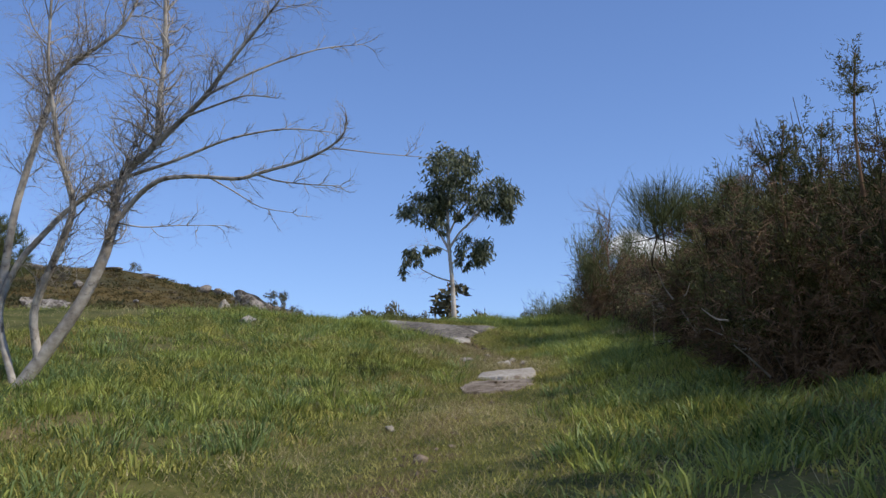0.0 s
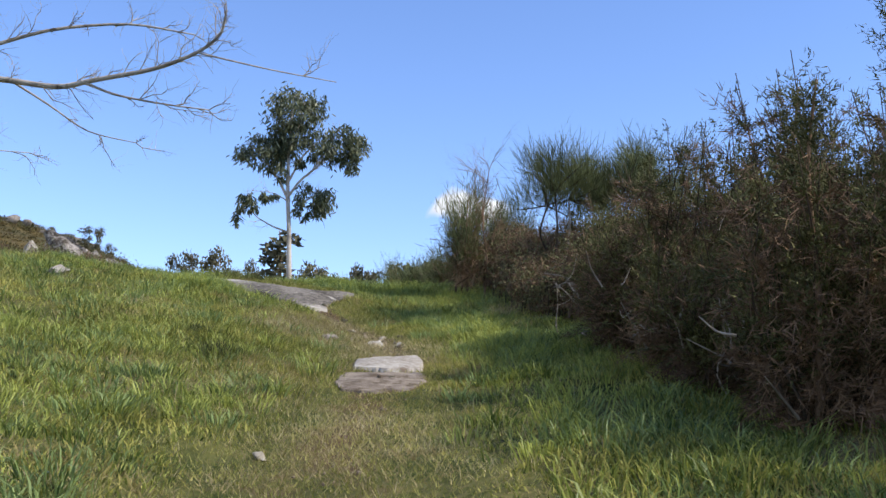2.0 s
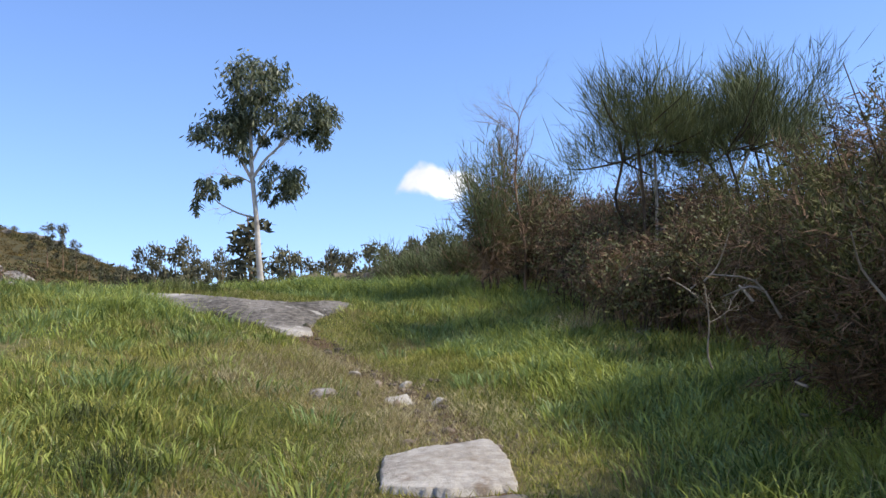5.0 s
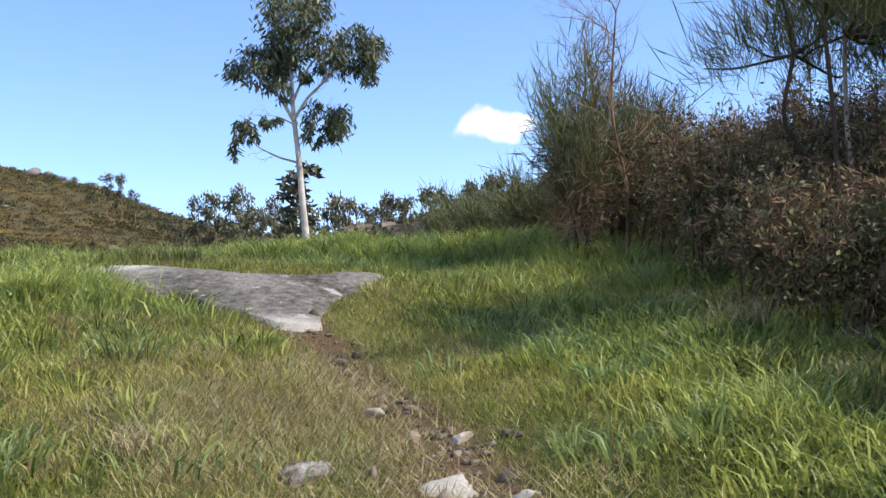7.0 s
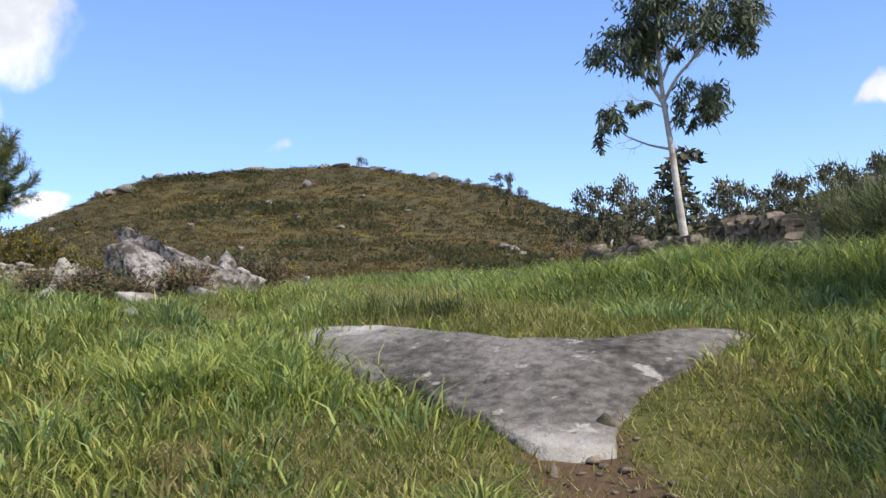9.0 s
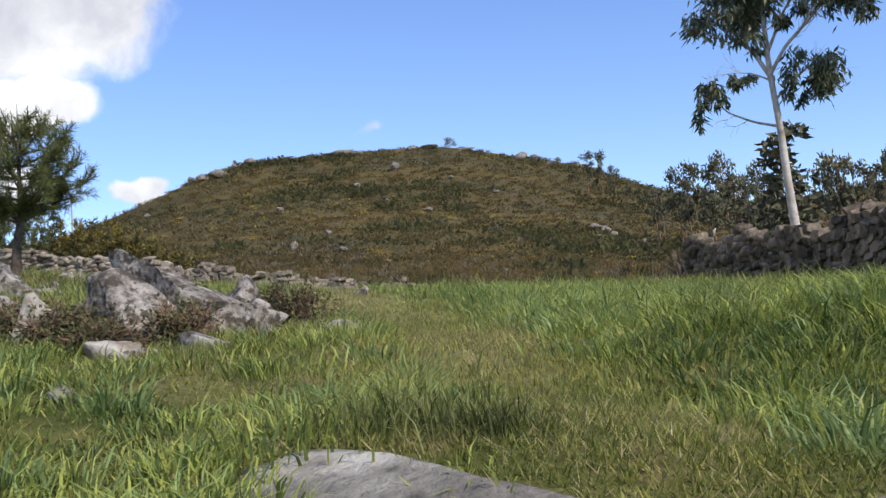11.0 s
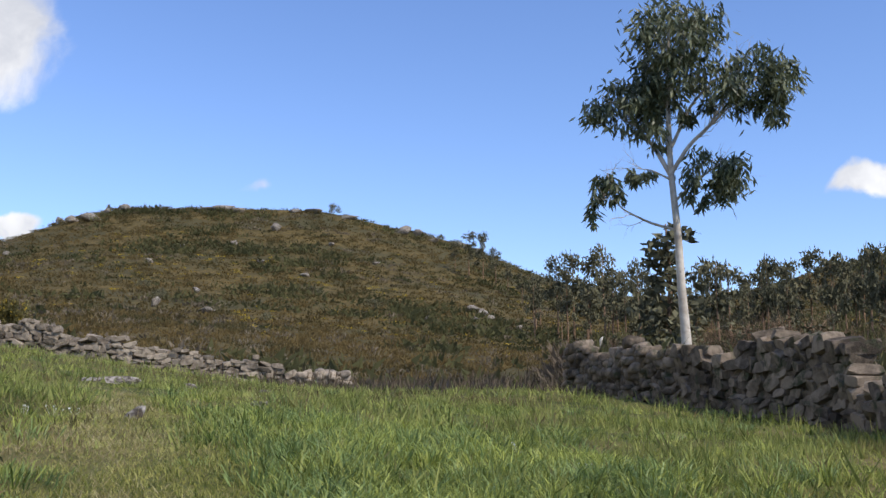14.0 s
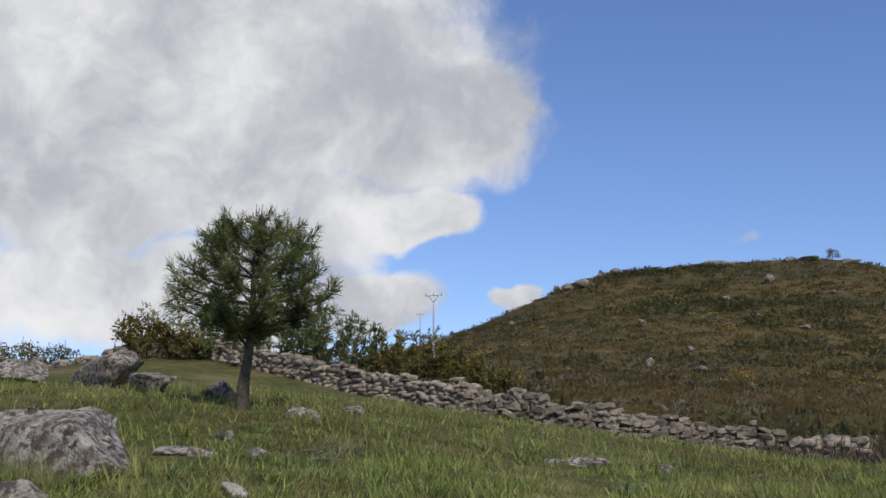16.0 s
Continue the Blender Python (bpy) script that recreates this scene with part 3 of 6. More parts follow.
BOULDERS = [  # x, y, width, depth, height, turn, share sunk, seed, pale
    (-7.1, 23.55, 1.3, 0.85, 1.15, 15, 0.3, 11, 0), (-6.95, 22.98, 1.15, 0.8, 0.86, -18, 0.28, 12, 0), (-6.85, 24.2, 0.6, 0.42, 0.62, 40, 0.3, 13, 0),
    (-7.5, 22.5, 0.42, 0.26, 0.72, 30, 0.3, 14, 1), (-6.25, 23.5, 0.86, 0.4, 0.4, 62, 0.36, 15, 0), (-5.75, 24.25, 0.55, 0.3, 0.26, 15, 0.4, 16, 0),
    (-5.95, 22.75, 0.48, 0.3, 0.26, 10, 0.36, 17, 0), (-6.15, 22.42, 0.5, 0.34, 0.24, 30, 0.42, 18, 0), (-6.4, 22.3, 0.46, 0.3, 0.26, 60, 0.38, 19, 1),
    (-6.4, 23.9, 0.32, 0.25, 0.42, -20, 0.3, 20, 0), (-5.15, 20.9, 0.26, 0.2, 0.16, 0, 0.45, 21, 0), (-6.75, 21.6, 0.34, 0.25, 0.26, 0, 0.4, 22, 0),
    (-8.55, 23.2, 0.62, 0.5, 0.48, 15, 0.3, 56, 0), (-7.6, 24.9, 0.3, 0.25, 0.34, 10, 0.3, 57, 1),
    (-9.2, 23.9, 0.7, 0.5, 0.45, 30, 0.3, 23, 0), (-5.2, 18.4, 0.42, 0.3, 0.22, 10, 0.3, 24, 1), (-9.6, 25.0, 0.9, 0.6, 0.5, -30, 0.3, 25, 0),
    (-14.95, 27.35, 2.0, 1.3, 1.25, 35, 0.32, 26, 0), (-13.1, 26.3, 0.8, 0.6, 0.45, 10, 0.4, 27, 0), (-16.2, 29.1, 1.3, 0.8, 0.4, 20, 0.5, 28, 0),
    (-17.5, 30.5, 0.75, 0.5, 0.34, 15, 0.3, 29, 0), (-15.2, 29.8, 0.85, 0.6, 0.5, -10, 0.25, 30, 0), (-12.05, 27.9, 0.5, 0.4, 0.3, 0, 0.3, 31, 1),
    (-9.1, 29.2, 0.42, 0.3, 0.26, 20, 0.25, 32, 0), (-9.2, 31.6, 0.4, 0.35, 0.25, 0, 0.3, 33, 0), (-21.3, 34.0, 1.0, 0.6, 0.5, 30, 0.4, 34, 0),
    (-23.8, 36.9, 0.9, 0.5, 0.32, 10, 0.45, 35, 0), (-14.6, 35.0, 1.2, 0.5, 0.28, 40, 0.6, 36, 0), (-13.8, 36.2, 0.8, 0.5, 0.34, 0, 0.4, 37, 0),
    (-12.2, 36.3, 0.7, 0.5, 0.24, 20, 0.55, 38, 0), (-29.5, 33.0, 3.0, 1.6, 1.5, 25, 0.25, 39, 0), (-27.0, 33.4, 1.6, 1.2, 0.9, -20, 0.3, 40, 0),
    (-31.5, 31.5, 1.8, 1.2, 0.9, 50, 0.3, 41, 0), (-26.0, 34.6, 1.2, 0.9, 0.7, 10, 0.3, 42, 0), (-34.5, 31.6, 1.3, 0.8, 0.7, 0, 0.3, 43, 0),
    (0.02, 16.15, 0.3, 0.2, 0.16, 12, 0.42, 44, 1), (-0.45, 17.25, 0.16, 0.12, 0.09, 40, 0.35, 45, 1), (-0.62, 16.2, 0.28, 0.2, 0.16, 30, 0.45, 46, 0),
    (0.3, 15.95, 0.16, 0.11, 0.1, 10, 0.35, 47, 1), (-0.11, 9.65, 0.11, 0.09, 0.08, 20, 0.3, 48, 1), (0.02, 16.9, 0.15, 0.1, 0.08, 70, 0.35, 49, 1),
]
for bx, by, w, d, h, turn, sunk, seed, pale in BOULDERS:
    if bx < -9 and w < 0.9:
        w, d, h, sunk = w * 0.75, d * 0.75, h * 0.8, max(sunk, 0.4)
    ob = part("boulder" if w > 0.55 else "stone", rock_shape(seed, (w, d, h), 4 if w > 0.9 else 3), (GRANITE, PALE_GRANITE, WALL_DARK)[pale])
    ob.matrix_world = pose(bx, by, float(height(bx, by)) + h * (0.5 - sunk), 0, 0, turn)
    size = "large" if w > 1.1 else "middling" if w > 0.55 else "small"
    tagged(ob, f"{size} {('lichened grey', 'pale', 'dark mossy')[pale]} granite {'boulder' if w > 0.55 else 'stone'} half sunk in the grass", "boulder" if w > 0.55 else "stone",
           "stones of the path" if -1 < bx < 1 and by < 18 else "boulders of the meadow")


# loose chips in the rut
def build_chips():
    rng = np.random.default_rng(61)
    pile = Pile()
    base, faces = BALLS[1]
    for _ in range(520):
        y = rng.uniform(14.2, 19.6) if rng.random() < 0.85 else rng.uniform(3, 14)
        x = path_line(y) + rng.normal(0.08, 0.13)
        s = rng.uniform(0.007, 0.02) * (2.3 if rng.random() < 0.22 else 1)
        v = base * rng.uniform(0.5, 1.5, 3) * [1, 1, 0.7] * s * (1 + rng.normal(0, 0.3, (len(base), 1)))
        pile.add(v + [x, y, float(height(x, y)) + s * 0.25], faces)
    tagged(part("path_gravel", pile.shape(), WALL_DARK), "loose brown stone chips and clods along the eroded rut of the path", "gravel", kind="stuff")


build_chips()


# ---------------------------------------------------------------- bare tree
def grow(pile, start, way, length, radius, depth, rng, droop=0.0, spread=0.6, jag=0.24):
    """A twig with side twigs."""
    steps = 5 if depth else 3
    pts, p, d = [np.array(start, float)], np.array(start, float), np.array(way, float) / np.linalg.norm(way)
    for i in range(steps):
        d = d + rng.normal(0, jag, 3) + np.array([0, 0, 0.06 - droop])
        d /= np.linalg.norm(d)
        p = p + d * length / steps
        pts.append(p.copy())
    radii = np.linspace(radius, radius * 0.35, len(pts))
    tube(pile, pts, radii, 3 if radius < 0.02 else 6)
    if depth:
        for i in range(1, len(pts)):
            for _ in range(2 if rng.random() < 0.28 else 1):
                side = pts[i] - pts[i - 1]
                side = side / np.linalg.norm(side) + rng.normal(0, spread, 3)
                grow(pile, pts[i], side, length * rng.uniform(0.4, 0.68), radii[i] * 0.62, depth - 1, rng, droop, spread, jag)


def build_bare_tree():
    bx, by = -3.75, 9.3
    base = on_ground(bx, by, -0.05)
    tree = thing("bare_tree", base, "leafless young tree with several pale crooked stems in the grass", "tree")
    rng = np.random.default_rng(5)

    def at(points, depth):
        """From a drawing of the tree (units of 6 mm, y down) to its own metres; depth runs along the limb."""
        out = []
        for (px, py), d in zip(points, np.linspace(*depth, len(points))):
            grow_by = 1 + d / 9.5
            out.append(((px - 15) * 0.00592 * grow_by, d, (700 - py) * 0.0056 * grow_by - (px - 15) * 0.0004))
        return curved(out, 4)

    limbs = [
        ("trunk", [(15, 705), (62, 640), (120, 555), (160, 470), (176, 400), (172, 345), (195, 300), (242, 262), (238, 180), (246, 95), (238, -60)], (0, 0.2), 0.07, 0.018, 3),
        ("limb", [(178, 405), (232, 347), (275, 324), (340, 322), (425, 331), (465, 320), (545, 302), (600, 278), (630, 255), (640, 228)], (0.05, -0.5), 0.028, 0.006, 2),
        ("limb", [(455, 321), (490, 335), (545, 342), (592, 345)], (-0.25, -0.2), 0.010, 0.004, 2),
        ("limb", [(600, 280), (640, 290), (682, 296)], (-0.4, 0.3), 0.006, 0.003, 1),
        ("limb", [(360, 325), (400, 350), (440, 380), (492, 388)], (-0.1, 0.0), 0.008, 0.003, 1),
        ("limb", [(60, 640), (48, 560), (92, 465), (130, 380), (122, 335), (103, 265), (100, 200), (88, 120), (95, -60)], (0.0, -0.4), 0.045, 0.012, 3),
        ("limb", [(242, 262), (300, 215), (345, 180), (400, 115), (465, 45), (515, -10)], (0.1, -0.3), 0.032, 0.008, 3),
        ("limb", [(20, 690), (-30, 560), (0, 470), (35, 425), (70, 380), (125, 335), (175, 315), (250, 290), (340, 250), (430, 235), (500, 245)], (0.0, 0.5), 0.04, 0.005, 2),
        ("limb", [(-30, 560), (-20, 380), (5, 260), (22, 180), (28, 120), (75, 85), (140, 35), (170, -50)], (0.1, 0.5), 0.045, 0.012, 3),
        ("limb", [(300, 215), (380, 195), (450, 180), (520, 190)], (0.0, -0.5), 0.014, 0.004, 2),
        ("limb", [(345, 180), (420, 130), (500, 95), (555, 90)], (-0.1, 0.5), 0.014, 0.004, 2),
        ("limb", [(176, 400), (215, 410), (260, 405), (330, 405)], (0.05, 0.4), 0.009, 0.003, 2),
        ("limb", [(-30, 560), (-90, 470), (-160, 380), (-230, 250)], (0.0, 0.4), 0.03, 0.008, 3),
    ]
    for name, pts, depth, r0, r1, twigs in limbs:
        line = at(pts, depth)
        pile = Pile()
        tube(pile, line, np.linspace(r0, r1, len(line)), 8)
        for i in range(min(5, len(line) - 4) if r0 < 0.06 else 13, len(line)):
            for _ in range(0 if twigs == 1 and i % 3 else 2 if twigs == 3 or i % 3 == 0 else 1):
                d = line[i] - line[i - 1]
                d = d / np.linalg.norm(d)
                side = d * 0.8 + np.array([rng.normal(0.15, 0.5), rng.normal(0, 0.45), abs(rng.normal(0.15, 0.45))])
                if twigs < 3:
                    side = d * 0.8 + np.array([rng.normal(0.1, 0.3), rng.normal(0, 0.35), rng.normal(0.05, 0.5)])
                grow(pile, line[i], side, rng.uniform(0.3, 0.75) if twigs == 3 else rng.uniform(0.08, 0.3), max(0.0042, r1 * 0.7), 2 if twigs == 3 else 1, rng, 0.0, 0.75, 0.3)
        made = part(name, pile.shape(), BARE_BARK, tree if name == "trunk" else trunk, smooth=True)
        trunk = made if name == "trunk" else trunk


build_bare_tree()


# ---------------------------------------------------------------- eucalyptus
def leaf_cloud(rng, centre, size, count, length, width, hang):
    """Leaves that hang in clumps through an uneven blob."""
    clumps = units(rng, max(6, count // 40)) * rng.uniform(0.35, 1.0, (max(6, count // 40), 1)) ** 0.5 * np.asarray(size) + np.asarray(centre)
    roots = clumps[rng.integers(0, len(clumps), count)] + rng.normal(0, 0.19, (count, 3)) * np.asarray(size)
    ways = units(rng, count) * 0.8 + np.array([0, 0, -hang])
    return leaves(roots, ways, rng.uniform(0.7, 1.3, count) * length, rng.uniform(0.7, 1.2, count) * width, rng)


def build_eucalyptus():
    rng = np.random.default_rng(21)
    gx, gy = -7.5, 51.1
    gz = float(height(gx, gy))
    tree = thing("eucalyptus", (gx, gy, gz), "tall slender eucalyptus with pale bark and drooping grey-green leaf clumps", "tree")

    def loc(points):
        return curved([(x - gx, y, z - gz) for x, y, z in points], 5)

    pile = Pile()
    line = loc([(-7.5, 0, gz - 0.1), (-7.53, 0, 7.3), (-7.62, 0, 9.0), (-7.66, 0, 10.7), (-7.8, 0, 12.6), (-7.83, 0.1, 14.7), (-7.75, 0.1, 16.6), (-7.6, 0, 17.6)])
    tube(pile, line, np.linspace(0.17, 0.03, len(line)), 12)
    part("trunk", pile.shape(), EUC_BARK, tree, smooth=True)
    limbs = [([(-7.68, 0, 10.75), (-8.5, 0.1, 11.05), (-9.3, -0.2, 11.5), (-9.7, -0.3, 12.2)], 0.05), ([(-7.78, 0, 12.4), (-8.3, 0.2, 13.4), (-8.9, 0.3, 14.2), (-9.3, 0.4, 14.9)], 0.08),
             ([(-7.78, 0, 12.5), (-7.2, -0.1, 13.3), (-6.3, -0.2, 14.0), (-5.3, -0.3, 14.9)], 0.08), ([(-7.75, 0, 13.3), (-7.2, 0.3, 14.6), (-6.6, 0.5, 15.3), (-6.0, 0.5, 15.6)], 0.06),
             ([(-7.75, 0, 11.6), (-7.2, 0.3, 12.2), (-6.5, 0.4, 12.7), (-6.1, 0.4, 12.8)], 0.05), ([(-6.6, -0.2, 13.75), (-6.1, -0.2, 14.5), (-5.5, 0, 15.3)], 0.04),
             ([(-7.8, 0, 12.3), (-8.3, -0.2, 12.6), (-8.8, -0.3, 12.7)], 0.035), ([(-7.83, 0.1, 14.6), (-8.2, 0.3, 15.6), (-8.4, 0.3, 16.6)], 0.06), ([(-7.83, 0.1, 14.9), (-7.3, -0.3, 15.9), (-7.0, -0.3, 16.7)], 0.06)]
    holders = []
    for pts, r in limbs:
        pile = Pile()
        line = loc(pts)
        tube(pile, line, np.linspace(r, r * 0.25, len(line)), 6)
        for i in range(6, len(line), 2):
            grow(pile, line[i], line[i] - line[i - 1] + rng.normal(0, 0.05, 3), 0.9, r * 0.3, 1, rng)
        holders.append((line[-1], part("limb", pile.shape(), EUC_BARK, tree, smooth=True)))
    clouds = [((-7.55, 0, 16.8), (1.35, 1.2, 1.1), 3300), ((-7.5, 0, 15.6), (1.1, 1.0, 0.8), 1500), ((-9.1, 0.2, 14.75), (1.1, 0.9, 0.85), 2000), ((-8.5, 0.3, 15.1), (0.8, 0.8, 0.6), 900),
              ((-5.25, -0.2, 15.0), (1.15, 0.9, 0.95), 2300), ((-4.7, -0.2, 14.2), (0.45, 0.45, 0.65), 550), ((-6.55, 0.3, 12.5), (0.95, 0.7, 0.7), 1500), ((-7.05, 0.2, 11.9), (0.35, 0.4, 0.5), 320),
              ((-9.65, -0.2, 12.15), (0.45, 0.45, 0.55), 480), ((-10.1, -0.2, 12.0), (0.3, 0.3, 0.3), 160), ((-8.65, -0.2, 12.6), (0.42, 0.3, 0.28), 260), ((-10.25, -0.2, 11.4), (0.2, 0.2, 0.28), 110),
              ((-8.3, 0, 13.9), (0.5, 0.5, 0.5), 300), ((-7.2, 0.2, 14.5), (0.6, 0.5, 0.6), 400)]
    for centre, size, count in clouds:
        c = (centre[0] - gx, centre[1], centre[2] - gz)
        part("leaf_clump", leaf_cloud(rng, c, np.multiply(size, 1.05), int(count * 0.62), 0.34, 0.085, 0.9), EUC_LEAF, min(holders, key=lambda h: np.linalg.norm(h[0] - c))[1])


build_eucalyptus()


# ---------------------------------------------------------------- young pine
def needle_tuft(rng, roots, ways, count, length, width):
    """Bottle-brush tufts of needles at twig ends."""
    k = len(roots)
    along = rng.uniform(-0.6, 0.35, (k, count, 1))
    d = ways[:, None] / (np.linalg.norm(ways, axis=1)[:, None, None] + 1e-9)
    at = roots[:, None] + d * along * length * 1.8
    way = d * 0.9 + rng.normal(0, 0.55, (k, count, 3))
    return leaves(at.reshape(-1, 3), way.reshape(-1, 3), rng.uniform(0.7, 1.2, k * count) * length, width, rng)


def build_pine():
    rng = np.random.default_rng(31)
    px, py = -22.1, 33.2
    tree = thing("young_pine", on_ground(px, py, -0.05), "young pine with a dark rounded crown and upright candles", "tree")
    pile = Pile()
    line = curved([(0, 0, 0), (0.02, 0, 0.6), (0.12, 0.05, 1.2), (0.2, 0.05, 1.9), (0.26, 0, 2.8), (0.28, 0, 3.7)], 4)
    tube(pile, line, np.linspace(0.14, 0.02, len(line)), 10)
    part("trunk", pile.shape(), PINE_BARK, tree, smooth=True)
    ends, ways = [], []
    for level, z in enumerate((1.3, 1.45, 1.65, 1.9, 2.15, 2.4, 2.7, 3.0, 3.25)):
        reach = (0.45, 0.95, 1.4, 1.6, 1.55, 1.42, 1.22, 0.98, 0.62)[level]
        for b in range(5):
            a = 2 * math.pi * (b / 5 + 0.37 * level) + rng.normal(0, 0.15)
            r = reach * rng.uniform(0.85, 1.03)
            out = np.array([math.cos(a), math.sin(a), 0])
            start = np.array([np.interp(z, line[:, 2], line[:, 0]), 0.03, z])
            limb = curved([start, start + out * r * 0.45 + [0, 0, 0.12], start + out * r * 0.8 + [0, 0, 0.24], start + out * r + [0, 0, 0.42]], 3)
            pile = Pile()
            tube(pile, limb, np.linspace(0.03, 0.01, len(limb)), 5)
            for i in range(3, len(limb)):
                for _ in range(2):
                    way = out * 0.6 + rng.normal(0, 0.5, 3) + [0, 0, 0.55]
                    way /= np.linalg.norm(way)
                    tip = limb[i] + way * rng.uniform(0.15, 0.38)
                    tube(pile, [limb[i], tip], [0.008, 0.006], 4)
                    ends.append(tip)
                    ways.append(way)
            part("limb", pile.shape(), PINE_BARK, tree)
    ends, ways = np.array(ends), np.array(ways)
    part("foliage", needle_tuft(rng, ends, ways, 50, 0.23, 0.013), PINE_NEEDLE, tree)
    for i in rng.choice(len(ends), 60, replace=False):
        if ends[i][2] > 2.0:
            pile = Pile()
            tube(pile, [ends[i], ends[i] + [rng.normal(0, 0.02), rng.normal(0, 0.02), rng.uniform(0.15, 0.34)]], [0.02, 0.010], 4)
            part("candle", pile.shape(), PINE_BARK, tree, "upright brown shoot")
    pile = Pile()
    tube(pile, [(0.28, 0, 3.6), (0.29, 0, 4.25)], [0.018, 0.007], 4)
    part("leader", pile.shape(), PINE_BARK, tree, "tall upright leading shoot")


build_pine()


# ---------------------------------------------------------------- gorse, broom and brambles beside the path
def shrub_stems(bush, rng, count, tall, wide, radius, lean=0.0):
    tips = []
    for _ in range(count):
        a = rng.uniform(0, 2 * math.pi)
        r = wide * rng.uniform(0.15, 0.9)
        top = np.array([math.cos(a) * r + lean, math.sin(a) * r, tall * rng.uniform(0.55, 0.98) * (1 - 0.25 * (r / wide) ** 2)])
        foot = np.array([math.cos(a) * r * 0.3, math.sin(a) * r * 0.3, -0.1])
        bend = (foot + top) / 2 + rng.normal(0, 0.12, 3) * wide
        line = curved([foot, foot * 0.5 + bend * 0.5 + rng.normal(0, 0.05, 3), bend, top], 3)
        pile = Pile()
        tube(pile, line, np.linspace(radius, radius * 0.25, len(line)), 5)
        part("stem", pile.shape(), GORSE_STEM, bush)
        tips.append(line)
    return tips


def spiny_shoots(rng, lines, shoots, per, reach, length, width, low, rise=0.5, shape=leaves):
    """Many short needles along shoots that leave the upper parts of stems."""
    roots, ways = [], []
    for _ in range(shoots):
        line = lines[rng.integers(len(lines))]
        at = rng.uniform(low, 1.0)
        p = line[int(at * (len(line) - 1))]
        way = rng.normal(0, 0.55, 3) + [p[0] * 0.25, p[1] * 0.25, rise]
        way /= np.linalg.norm(way)
        far = reach * rng.uniform(0.3, 1.0)
        s = rng.uniform(0, 1, (per, 1))
        roots.append(p + way * far * s + rng.normal(0, 0.02, (per, 3)))
        ways.append(way * 0.7 + rng.normal(0, 0.5, (per, 3)))
    roots, ways = np.concatenate(roots), np.concatenate(ways)
    return shape(roots, ways, rng.uniform(0.6, 1.3, len(roots)) * length, width, rng)


def gorse_bush(x, y, tall, wide, seed, fine=1.0, thick=1.0):
    rng = np.random.default_rng(seed)
    bush = thing("gorse_bush", on_ground(x, y), "dense dark gorse bush with brown dead lower branches", "bush", "gorse along the path")
    stems = shrub_stems(bush, rng, 22, tall, wide, 0.015)
    part("foliage", spiny_shoots(rng, stems, int(250 * fine), 36, 0.50, 0.062 * thick / fine**0.2, 0.014 * thick / fine**0.2, 0.4, 0.9, sprigs), GORSE_GREEN, bush)
    part("undergrowth", spiny_shoots(rng, stems, int(240 * fine), 30, 0.5, 0.14, 0.009 * thick, 0.05, 0.1, sprigs), GORSE_BROWN, bush, "brown dead twigs")
    for _ in range(7):
        a = rng.uniform(0, 2 * math.pi)
        foot = np.array([math.cos(a) * wide * 0.8, math.sin(a) * wide * 0.8, rng.uniform(0.05, tall * 0.5)])
        way = (np.array([math.cos(a) * 0.3, math.sin(a) * 0.3, 0.6]) + rng.normal(0, 0.5, 3)) * 0.55
        pile = Pile()
        tube(pile, curved([foot, foot + way * 0.25 + rng.normal(0, 0.06, 3), foot + way * 0.55], 3), np.linspace(0.011, 0.004, 7), 4)
        part("bare_stick", pile.shape(), DEAD_WOOD, bush, "pale bare stick")
    return bush


